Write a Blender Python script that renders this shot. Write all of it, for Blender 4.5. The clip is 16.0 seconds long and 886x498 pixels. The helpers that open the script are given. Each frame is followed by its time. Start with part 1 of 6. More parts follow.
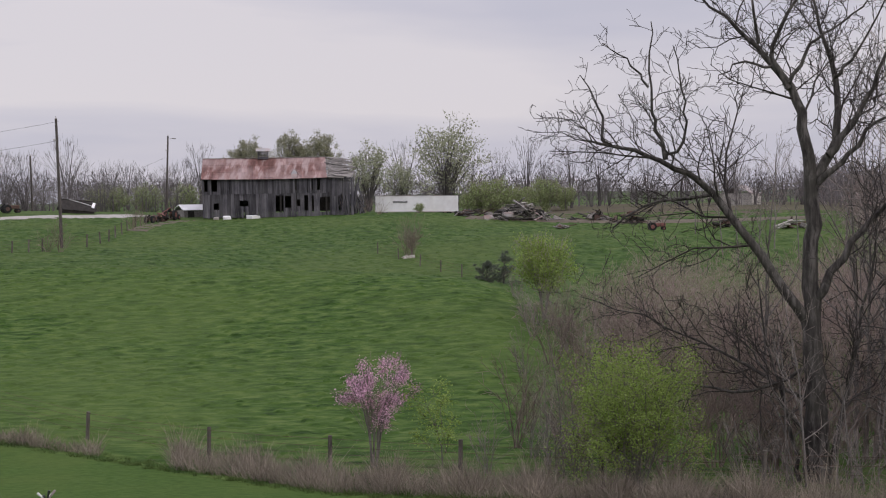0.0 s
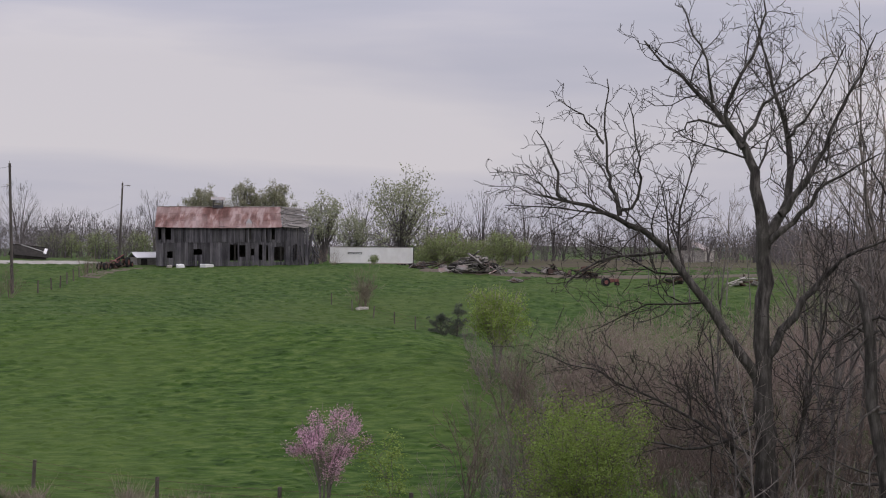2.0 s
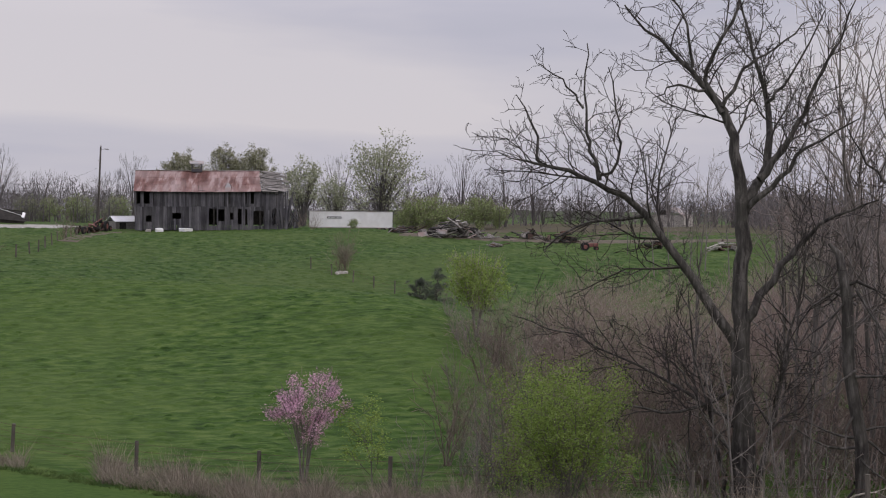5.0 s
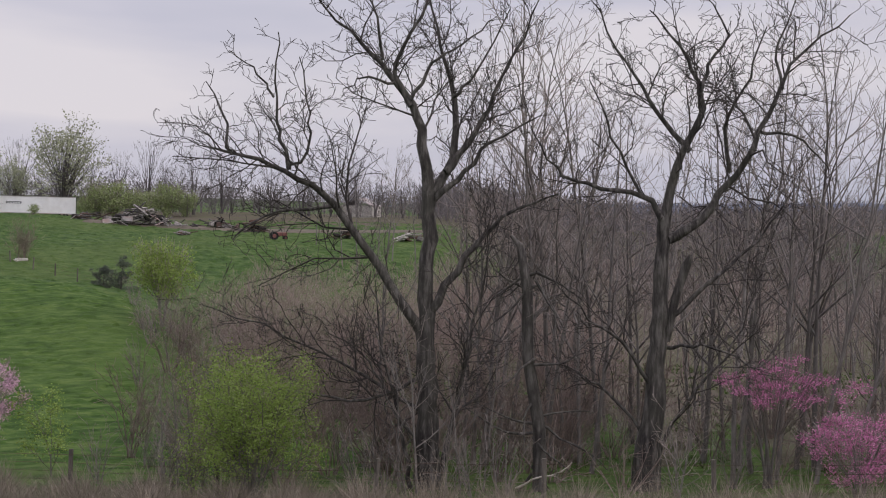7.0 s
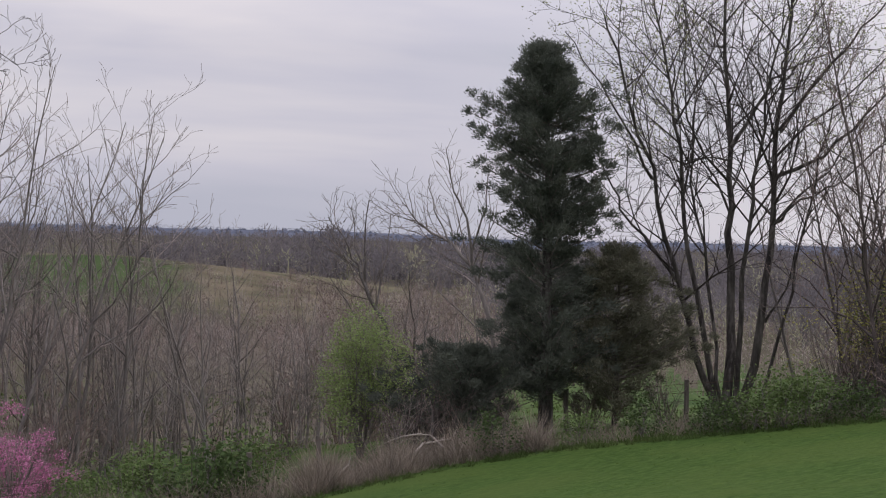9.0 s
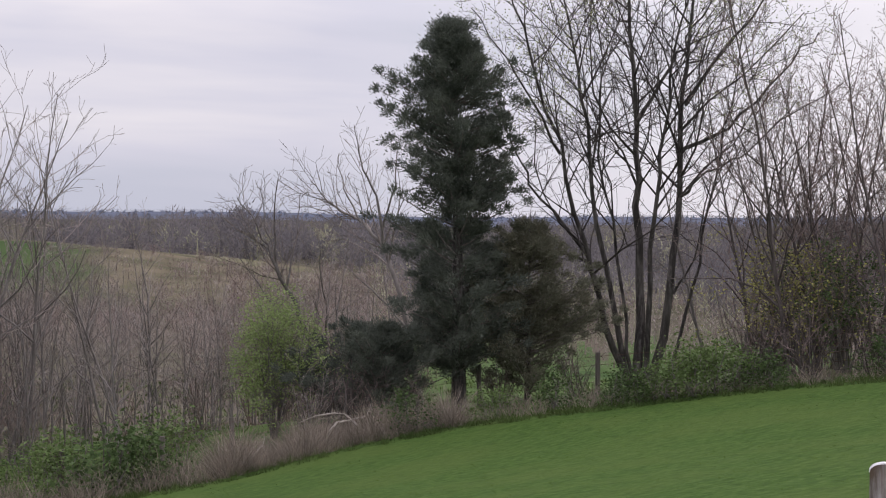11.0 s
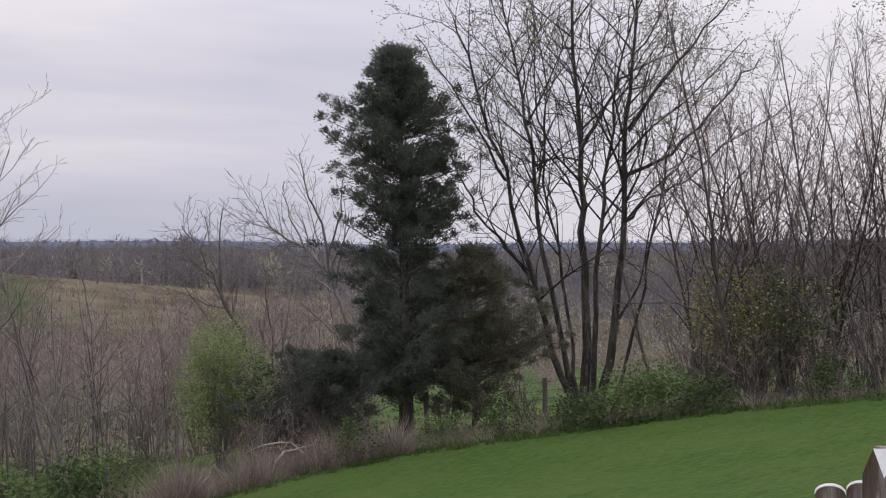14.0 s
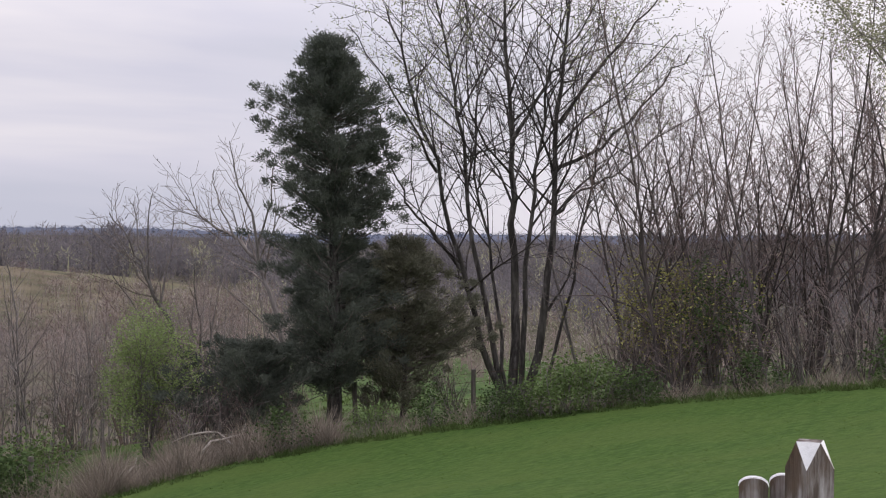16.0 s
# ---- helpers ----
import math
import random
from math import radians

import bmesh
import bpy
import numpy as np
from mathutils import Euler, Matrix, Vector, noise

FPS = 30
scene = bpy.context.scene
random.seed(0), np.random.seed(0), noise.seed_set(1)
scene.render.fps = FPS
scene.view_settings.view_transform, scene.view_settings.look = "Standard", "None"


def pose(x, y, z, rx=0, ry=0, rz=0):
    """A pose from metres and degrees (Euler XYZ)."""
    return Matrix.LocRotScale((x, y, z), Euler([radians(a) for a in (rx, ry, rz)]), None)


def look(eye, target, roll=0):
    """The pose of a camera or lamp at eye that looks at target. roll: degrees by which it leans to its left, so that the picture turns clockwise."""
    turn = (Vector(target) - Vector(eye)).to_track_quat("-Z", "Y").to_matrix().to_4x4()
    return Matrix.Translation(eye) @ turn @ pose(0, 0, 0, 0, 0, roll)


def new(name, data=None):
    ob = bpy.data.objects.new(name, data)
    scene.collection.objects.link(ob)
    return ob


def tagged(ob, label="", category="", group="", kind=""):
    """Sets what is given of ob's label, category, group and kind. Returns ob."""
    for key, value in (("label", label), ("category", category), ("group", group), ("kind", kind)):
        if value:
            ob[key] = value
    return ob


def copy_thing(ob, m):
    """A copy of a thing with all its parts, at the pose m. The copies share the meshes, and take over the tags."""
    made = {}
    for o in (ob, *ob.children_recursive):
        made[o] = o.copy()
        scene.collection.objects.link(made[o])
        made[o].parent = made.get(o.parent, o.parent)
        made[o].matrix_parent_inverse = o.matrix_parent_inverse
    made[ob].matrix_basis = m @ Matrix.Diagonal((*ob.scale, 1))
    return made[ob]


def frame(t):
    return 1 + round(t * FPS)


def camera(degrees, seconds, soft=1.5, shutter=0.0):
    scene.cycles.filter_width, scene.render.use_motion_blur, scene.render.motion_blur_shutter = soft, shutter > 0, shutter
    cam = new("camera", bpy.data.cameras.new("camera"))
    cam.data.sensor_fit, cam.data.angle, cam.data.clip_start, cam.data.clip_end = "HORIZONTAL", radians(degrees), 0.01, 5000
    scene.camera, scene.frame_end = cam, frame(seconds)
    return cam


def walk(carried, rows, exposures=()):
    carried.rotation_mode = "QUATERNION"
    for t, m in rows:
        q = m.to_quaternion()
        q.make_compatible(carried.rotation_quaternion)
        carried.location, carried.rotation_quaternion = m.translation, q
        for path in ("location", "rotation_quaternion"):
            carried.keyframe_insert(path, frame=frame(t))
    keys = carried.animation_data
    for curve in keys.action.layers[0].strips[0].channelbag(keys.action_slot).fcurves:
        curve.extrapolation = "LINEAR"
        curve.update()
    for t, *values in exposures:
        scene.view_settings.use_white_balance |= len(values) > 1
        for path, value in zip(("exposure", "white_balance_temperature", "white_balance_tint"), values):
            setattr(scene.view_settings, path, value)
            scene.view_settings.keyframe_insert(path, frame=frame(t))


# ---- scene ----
cam = camera(33.0, 16.0, soft=1.1)
EYE = 1.65
# seconds, yaw, pitch, roll: the camera turns where it stands
ROWS = [
    (0.0, 0.000, -2.294, -1.025),
    (0.5, -0.360, -1.283, -0.644),
    (1.0, -0.908, -0.225, -0.221),
    (1.5, -1.410, -0.208, 0.000),
    (2.0, -1.768, -0.305, -0.001),
    (2.5, -2.027, -0.414, -0.061),
    (3.0, -2.174, -0.567, -0.019),
    (3.5, -2.223, -0.834, -0.005),
    (6.0, -3.705, -1.997, 0.393),
    (6.5, -7.581, -2.010, 0.669),
    (7.0, -14.439, -1.955, 1.108),
    (7.5, -23.987, -1.878, 1.304),
    (8.0, -34.105, -0.999, 1.430),
    (8.5, -42.975, -0.321, 1.385),
    (9.0, -46.103, -0.473, 1.459),
    (9.5, -47.827, -1.123, 1.538),
    (10.0, -48.707, -1.080, 1.170),
    (12.5, -50.137, -1.612, -0.109),
    (13.0, -50.257, -1.653, -0.224),
    (13.5, -50.836, -1.685, -0.270),
    (14.0, -51.602, -0.238, -0.085),
    (14.5, -52.168, -0.428, 0.170),
    (15.0, -53.093, -0.456, 0.278),
    (15.5, -53.929, -0.570, 0.438),
    (16.0, -54.275, -0.574, 0.604),
]
walk(cam, [(t, pose(0, 0, EYE) @ pose(0, 0, 0, 0, 0, yaw) @ pose(0, 0, 0, 90 + pitch) @ pose(0, 0, 0, 0, 0, roll)) for t, yaw, pitch, roll in ROWS],
     [(0.0, -0.2), (0.5, -0.2), (1.0, -0.3), (3.5, -0.38), (6.0, -0.3), (6.5, -0.28), (7.0, -0.14), (7.5, -0.05), (8.0, 0.0), (8.5, -0.18), (9.0, -0.15), (9.5, 0.0), (10.0, 0.12), (12.5, 0.1), (13.5, 0.1), (14.0, -0.02), (14.5, -0.17), (15.0, 0.0), (15.5, 0.08), (16.0, 0.1)])

# ---------------------------------------------------------------- world and sun
SUN_ELEVATION, SUN_AZIMUTH = radians(38), radians(135)
world = bpy.data.worlds.new("overcast_sky")
scene.world = world
world.use_nodes = True
wn, wl = world.node_tree.nodes, world.node_tree.links
wn.clear()
w_out = wn.new("ShaderNodeOutputWorld")
w_sky = wn.new("ShaderNodeTexSky")
w_sky.sky_type, w_sky.sun_disc = "NISHITA", False
w_sky.sun_elevation, w_sky.sun_rotation = SUN_ELEVATION, SUN_AZIMUTH
w_bg_sky = wn.new("ShaderNodeBackground")
w_bg_sky.inputs[1].default_value = 0.08
wl.new(w_sky.outputs[0], w_bg_sky.inputs[0])
w_tc = wn.new("ShaderNodeTexCoord")
w_map = wn.new("ShaderNodeMapping")
w_map.inputs["Scale"].default_value = (1.0, 1.0, 6.5)
wl.new(w_tc.outputs["Generated"], w_map.inputs[0])
w_noise = wn.new("ShaderNodeTexNoise")
w_noise.inputs["Scale"].default_value = 1.7
w_noise.inputs["Detail"].default_value = 5.0
w_noise.inputs["Roughness"].default_value = 0.5
w_noise.inputs["Distortion"].default_value = 0.35
wl.new(w_map.outputs[0], w_noise.inputs["Vector"])
w_ramp = wn.new("ShaderNodeValToRGB")
cr = w_ramp.color_ramp
cr.elements[0].position, cr.elements[0].color = 0.36, (0.50, 0.505, 0.61, 1)
cr.elements[1].position, cr.elements[1].color = 0.64, (0.76, 0.71, 0.76, 1)
e = cr.elements.new(0.5)
e.color = (0.60, 0.58, 0.68, 1)
wl.new(w_noise.outputs[0], w_ramp.inputs[0])
w_bg = wn.new("ShaderNodeBackground")
w_sep = wn.new("ShaderNodeSeparateXYZ")
wl.new(w_tc.outputs["Generated"], w_sep.inputs[0])
# thinner, warmer cloud towards the east
w_east = wn.new("ShaderNodeMapRange")
w_east.inputs[1].default_value, w_east.inputs[2].default_value = 0.70, 0.95
w_east.inputs[3].default_value, w_east.inputs[4].default_value = 0.0, 0.75
wl.new(w_sep.outputs[0], w_east.inputs[0])
w_warm = wn.new("ShaderNodeMix")
w_warm.data_type = "RGBA"
wl.new(w_east.outputs[0], w_warm.inputs[0])
wl.new(w_ramp.outputs[0], w_warm.inputs[6])
w_warm.inputs[7].default_value = (0.95, 0.88, 0.91, 1)
wl.new(w_warm.outputs[2], w_bg.inputs[0])
# an overcast sky is brighter overhead than at the horizon
w_lift = wn.new("ShaderNodeMapRange")
w_lift.inputs[1].default_value, w_lift.inputs[2].default_value = 0.12, 0.75
w_lift.inputs[3].default_value, w_lift.inputs[4].default_value = 1.1, 2.7
wl.new(w_sep.outputs[2], w_lift.inputs[0])
wl.new(w_lift.outputs[0], w_bg.inputs[1])
w_mix = wn.new("ShaderNodeMixShader")
w_mix.inputs[0].default_value = 0.9
wl.new(w_bg_sky.outputs[0], w_mix.inputs[1])
wl.new(w_bg.outputs[0], w_mix.inputs[2])
wl.new(w_mix.outputs[0], w_out.inputs[0])
sun = new("sun", bpy.data.lights.new("sun", "SUN"))
sun.data.energy, sun.data.angle, sun.data.color = 0.9, radians(25), (1.0, 0.95, 0.9)
sun.matrix_world = look((60 * math.sin(SUN_AZIMUTH), 60 * math.cos(SUN_AZIMUTH), 60 * math.tan(SUN_ELEVATION)), (0, 0, 0))

# ---------------------------------------------------------------- helpers of this scene
def smooth(a, b, v):
    v = np.clip((np.asarray(v, float) - a) / (b - a), 0, 1)
    return v * v * (3 - 2 * v)


def knoll_y(x):
    """How far off the crest of the near knoll lies."""
    return 96 - 0.75 * np.clip(x, -14, 12) - 0.2 * np.clip(x + 14, -40, 0)


def ground_z(x, y):
    """Height of the ground: the mown hill, the pasture rising to the barn, the wooded valley."""
    x, y = np.asarray(x, float), np.asarray(y, float)
    r, az = np.hypot(x, y), np.degrees(np.arctan2(x, y))
    slope = 0.183 - 0.04 * smooth(20, 36, x)
    ahead = np.where(y > 0, y, 0) + 0.05 * np.where(y < 0, y, 0)
    fall = np.maximum(slope * ahead, 1e-3)
    lawn = -((fall ** -8 + 7.9 ** -8) ** (-1 / 8)) + 0.02 * np.minimum(y, 0)
    pasture = -7.9 + 0.0455 * np.clip(y - 58, 0, 145) - 0.006 * np.clip(y - 215, 0, 2500)
    pasture = pasture - 0.0275 * np.clip(x + 20, -32, 30) * smooth(90, 190, y)
    pasture = pasture + 1.9 * np.exp(-((y - knoll_y(x)) / 16) ** 2) * smooth(12, 0, x) - 1.5 * np.exp(-((y - 138) / 18) ** 2) * smooth(-30, 5, x)
    valley = np.interp(r, [0, 45, 60, 100, 200, 350, 600, 1000, 1600, 3200, 4900], [-3, -6.0, -8, -10, -14, -16, -17, -14, -11, 3, -6])
    valley = valley + 10.4 * np.exp(-((r - 400) / 105) ** 2) * (1 - smooth(33, 50, az))
    s = smooth(14, 24, az) * (1 - smooth(130, 175, az))
    outer = pasture * (1 - s) + valley * s
    m = smooth(46, 74, r)
    z = lawn * (1 - m) + outer * m
    far = smooth(60, 110, r)
    z = z + far * (0.22 * np.sin(x / 9.0 + y / 23.0) + 0.18 * np.sin(y / 7.3 - x / 17.0) + 0.3 * np.sin(x / 31.0))
    return z + smooth(250, 900, r) * (4.0 * np.sin(az / 5.3 + 1.0) * smooth(0.0, 1.0, r / 1500) + 2.0 * np.sin(az / 2.1))


def gz(x, y):
    return float(ground_z(x, y))


def spot(az, r, up=0.0):
    """A point on the ground, by its bearing in degrees (to the right of north) and its distance."""
    x, y = r * math.sin(radians(az)), r * math.cos(radians(az))
    return Vector((x, y, gz(x, y) + up))


EDGE_AZ = [-180, -60, -16.8, -10.7, -4.5, 5, 20, 41, 46, 51, 57, 63, 71, 95, 180]
EDGE_R = [50, 80, 59.5, 50.8, 43.6, 40, 37, 36.2, 38.2, 38.6, 37.6, 37.2, 34.8, 36, 50]


def lawn_edge(az):
    return np.interp(az, EDGE_AZ, EDGE_R)


def mesh_from(name, verts, faces, mats, smooth_shade=False, index=None):
    me = bpy.data.meshes.new(name)
    verts, faces = np.asarray(verts, np.float32), [np.asarray(f, np.int32) for f in faces if len(f)]
    me.vertices.add(len(verts))
    me.vertices.foreach_set("co", verts.ravel())
    loops = np.concatenate([f.ravel() for f in faces])
    sizes = np.concatenate([np.full(len(f), f.shape[1], np.int32) for f in faces])
    me.loops.add(len(loops))
    me.loops.foreach_set("vertex_index", loops)
    me.polygons.add(len(sizes))
    me.polygons.foreach_set("loop_start", np.concatenate([[0], np.cumsum(sizes)[:-1]]).astype(np.int32))
    if index is not None:
        me.polygons.foreach_set("material_index", np.asarray(index, np.int32))
    if smooth_shade:
        me.polygons.foreach_set("use_smooth", np.ones(len(sizes), bool))
    for m in mats:
        me.materials.append(m)
    me.update(calc_edges=True)
    me.validate()
    return me


def part(name, bm, material, parent=None, label=""):
    """One bmesh as one mesh object, under a thing or a part."""
    me = bpy.data.meshes.new(name)
    bm.to_mesh(me)
    bm.free()
    me.materials.append(material)
    ob = new(name, me)
    ob.parent = parent
    return tagged(ob, label)


def box(bm, size, at, rot=(0, 0, 0), bevel=0.0):
    """A box of that size round the point at, turned by degrees, with bevelled edges."""
    made = bmesh.ops.create_cube(bm, size=1.0, matrix=pose(*at, *rot) @ Matrix.Diagonal((*size, 1)))
    if bevel:
        edges = list({e for v in made["verts"] for e in v.link_edges})
        bmesh.ops.bevel(bm, geom=edges, offset=bevel, segments=1, affect="EDGES")
    return bm


def rod(bm, a, b, r1, r2=None, sides=8):
    """A tapered round bar from a to b."""
    a, b = Vector(a), Vector(b)
    turn = (b - a).to_track_quat("Z", "Y").to_matrix().to_4x4()
    bmesh.ops.create_cone(bm, cap_ends=True, segments=sides, radius1=r1, radius2=r1 if r2 is None else r2, depth=(b - a).length,
                          matrix=Matrix.Translation((a + b) / 2) @ turn)
    return bm


def material(name, stops, scale=4.0, detail=6.0, rough=0.9, bump=0.3, bump_scale=None, stretch=(1, 1, 1), big=None, metal=0.0, vary=0.0, spec=0.2, bump_dist=0.02, coords="Object", subsurface=None, island=0.0):
    """A procedural surface: colour stops over noise, a second larger stain noise, fine relief."""
    mat = bpy.data.materials.new(name)
    mat.use_nodes = True
    n, l = mat.node_tree.nodes, mat.node_tree.links
    bsdf = n["Principled BSDF"]
    bsdf.inputs["Roughness"].default_value, bsdf.inputs["Metallic"].default_value = rough, metal
    bsdf.inputs["Specular IOR Level"].default_value = spec
    tc, mp = n.new("ShaderNodeTexCoord"), n.new("ShaderNodeMapping")
    mp.inputs["Scale"].default_value = stretch
    place = n.new("ShaderNodeNewGeometry").outputs["Position"] if coords == "Position" else tc.outputs[coords]
    l.new(place, mp.inputs[0])
    noi = n.new("ShaderNodeTexNoise")
    noi.inputs["Scale"].default_value, noi.inputs["Detail"].default_value, noi.inputs["Roughness"].default_value = scale, detail, 0.62
    l.new(mp.outputs[0], noi.inputs["Vector"])
    ramp = n.new("ShaderNodeValToRGB")
    els = ramp.color_ramp.elements
    for k, (p, c) in enumerate(stops):
        el = els[k] if k < 2 else els.new(p)
        el.position, el.color = p, (*c, 1)
    l.new(noi.outputs[0], ramp.inputs[0])
    colour = ramp.outputs[0]
    if big:
        scale2, dark, tint = big
        noi2 = n.new("ShaderNodeTexNoise")
        noi2.inputs["Scale"].default_value, noi2.inputs["Detail"].default_value = scale2, 4.0
        l.new(place, noi2.inputs["Vector"])
        rng = n.new("ShaderNodeMapRange")
        rng.inputs[1].default_value, rng.inputs[2].default_value = 0.42, 0.62
        rng.inputs[3].default_value, rng.inputs[4].default_value = 0.0, dark
        l.new(noi2.outputs[0], rng.inputs[0])
        mx = n.new("ShaderNodeMix")
        mx.data_type = "RGBA"
        l.new(rng.outputs[0], mx.inputs[0])
        l.new(colour, mx.inputs[6])
        mx.inputs[7].default_value = (*tint, 1)
        colour = mx.outputs[2]
    if vary or island:
        hsv, rg = n.new("ShaderNodeHueSaturation"), n.new("ShaderNodeMapRange")
        if island:
            src = n.new("ShaderNodeNewGeometry").outputs["Random Per Island"]
        else:
            src = n.new("ShaderNodeObjectInfo").outputs["Random"]
        a = vary or island
        rg.inputs[3].default_value, rg.inputs[4].default_value = 1 - a, 1 + a
        l.new(src, rg.inputs[0])
        l.new(rg.outputs[0], hsv.inputs["Value"])
        l.new(colour, hsv.inputs["Color"])
        colour = hsv.outputs[0]
    l.new(colour, bsdf.inputs["Base Color"])
    if bump:
        bp = n.new("ShaderNodeBump")
        bp.inputs["Strength"].default_value, bp.inputs["Distance"].default_value = bump, bump_dist
        src = noi
        if bump_scale:
            src = n.new("ShaderNodeTexNoise")
            src.inputs["Scale"].default_value, src.inputs["Detail"].default_value = bump_scale, 4.0
            l.new(mp.outputs[0], src.inputs["Vector"])
        l.new(src.outputs[0], bp.inputs["Height"])
        l.new(bp.outputs[0], bsdf.inputs["Normal"])
    if subsurface:
        # thin leaves let light through
        tr, mixs = n.new("ShaderNodeBsdfTranslucent"), n.new("ShaderNodeMixShader")
        mixs.inputs[0].default_value = subsurface
        l.new(colour, tr.inputs[0])
        l.new(bsdf.outputs[0], mixs.inputs[1])
        l.new(tr.outputs[0], mixs.inputs[2])
        l.new(mixs.outputs[0], n["Material Output"].inputs[0])
    return mat


# ---------------------------------------------------------------- materials
M_LAWN = material("mown_grass", [(0.34, (0.030, 0.060, 0.011)), (0.5, (0.047, 0.087, 0.017)), (0.66, (0.068, 0.110, 0.026))], scale=6.5, detail=12, bump=0.7, bump_scale=14.0, bump_dist=0.04, stretch=(0.55, 1.0, 1), big=(0.35, 0.5, (0.070, 0.102, 0.024)), spec=0.06)
M_PASTURE = material("pasture_grass", [(0.34, (0.022, 0.044, 0.011)), (0.5, (0.046, 0.083, 0.021)), (0.66, (0.086, 0.118, 0.040))], scale=0.9, detail=12, bump=0.8, bump_scale=1.8, bump_dist=0.15, stretch=(1, 0.6, 1), big=(0.05, 0.5, (0.075, 0.105, 0.032)), spec=0.06)
M_WOODFLOOR = material("leaf_litter", [(0.3, (0.072, 0.060, 0.048)), (0.5, (0.115, 0.098, 0.078)), (0.72, (0.09, 0.10, 0.052))], scale=0.3, detail=8, bump=0.6, bump_scale=1.2, big=(0.02, 0.6, (0.07, 0.075, 0.042)), spec=0.0)
M_FARFIELD = material("far_field_grass", [(0.35, (0.045, 0.072, 0.030)), (0.65, (0.075, 0.098, 0.044))], scale=0.02, detail=6, bump=0, spec=0.0)
M_STRAW = material("straw_hillside", [(0.35, (0.115, 0.10, 0.066)), (0.5, (0.155, 0.133, 0.09)), (0.65, (0.20, 0.17, 0.12))], scale=0.03, detail=8, bump=0, spec=0.0, big=(0.013, 0.5, (0.10, 0.11, 0.06)))
M_DARKSTEM = material("dark_sapling_bark", [(0.3, (0.045, 0.037, 0.034)), (0.7, (0.125, 0.105, 0.097))], scale=6.0, bump=0.4, stretch=(1, 1, 0.3), vary=0.25)
M_DARKTWIG = material("dark_red_brown_twigs", [(0.3, (0.115, 0.085, 0.078)), (0.7, (0.24, 0.185, 0.168))], scale=2.0, bump=0, vary=0.25)
M_LEAF_MIST = material("grey_green_new_leaf", [(0.3, (0.27, 0.285, 0.185)), (0.7, (0.42, 0.43, 0.30))], scale=2.0, bump=0, island=0.2, subsurface=0.5)
# one far field whose green crop runs out into dry grass
ff_n, ff_l = M_FARFIELD.node_tree.nodes, M_FARFIELD.node_tree.links
ff_tc, ff_sep, ff_div = ff_n.new("ShaderNodeTexCoord"), ff_n.new("ShaderNodeSeparateXYZ"), ff_n.new("ShaderNodeMath")
ff_div.operation = "DIVIDE"
ff_l.new(ff_tc.outputs["Object"], ff_sep.inputs[0])
ff_l.new(ff_sep.outputs[0], ff_div.inputs[0])
ff_l.new(ff_sep.outputs[1], ff_div.inputs[1])
ff_noise, ff_add, ff_rng, ff_mix = ff_n.new("ShaderNodeTexNoise"), ff_n.new("ShaderNodeMath"), ff_n.new("ShaderNodeMapRange"), ff_n.new("ShaderNodeMix")
ff_noise.inputs["Scale"].default_value, ff_noise.inputs["Detail"].default_value = 0.03, 5.0
ff_l.new(ff_tc.outputs["Object"], ff_noise.inputs["Vector"])
ff_add.operation = "MULTIPLY_ADD"
ff_add.inputs[1].default_value = 0.12
ff_l.new(ff_noise.outputs[0], ff_add.inputs[0])
ff_l.new(ff_div.outputs[0], ff_add.inputs[2])
ff_rng.inputs[1].default_value, ff_rng.inputs[2].default_value = 0.775, 0.815
ff_l.new(ff_add.outputs[0], ff_rng.inputs[0])
ff_mix.data_type = "RGBA"
ff_l.new(ff_rng.outputs[0], ff_mix.inputs[0])
ff_green = ff_n["Principled BSDF"].inputs["Base Color"].links[0].from_socket
ff_l.new(ff_green, ff_mix.inputs[6])
ff_dry, ff_dn = ff_n.new("ShaderNodeValToRGB"), ff_n.new("ShaderNodeTexNoise")
ff_dn.inputs["Scale"].default_value, ff_dn.inputs["Detail"].default_value = 0.08, 8.0
ff_l.new(ff_tc.outputs["Object"], ff_dn.inputs["Vector"])
ff_dry.color_ramp.elements[0].position, ff_dry.color_ramp.elements[0].color = 0.36, (0.085, 0.084, 0.052, 1)
ff_dry.color_ramp.elements[1].position, ff_dry.color_ramp.elements[1].color = 0.64, (0.165, 0.138, 0.098, 1)
ff_l.new(ff_dn.outputs[0], ff_dry.inputs[0])
ff_l.new(ff_dry.outputs[0], ff_mix.inputs[7])
ff_l.new(ff_mix.outputs[2], ff_n["Principled BSDF"].inputs["Base Color"])
M_KNOLL = material("knoll_grass", [(0.36, (0.020, 0.043, 0.009)), (0.5, (0.046, 0.086, 0.018)), (0.64, (0.088, 0.128, 0.035))], scale=1.5, detail=12, bump=1.0, bump_scale=2.4, bump_dist=0.2, stretch=(0.6, 1, 1), big=(0.09, 0.5, (0.075, 0.112, 0.03)), spec=0.06)
M_BARK = material("grey_bark", [(0.36, (0.024, 0.021, 0.020)), (0.5, (0.060, 0.053, 0.049)), (0.64, (0.145, 0.131, 0.121))], scale=7.0, bump=1.0, bump_dist=0.06, stretch=(1, 1, 0.2), big=(0.9, 0.4, (0.09, 0.085, 0.07)))
M_TWIG = material("twig_bark", [(0.3, (0.10, 0.085, 0.076)), (0.7, (0.22, 0.19, 0.172))], scale=3.0, bump=0)

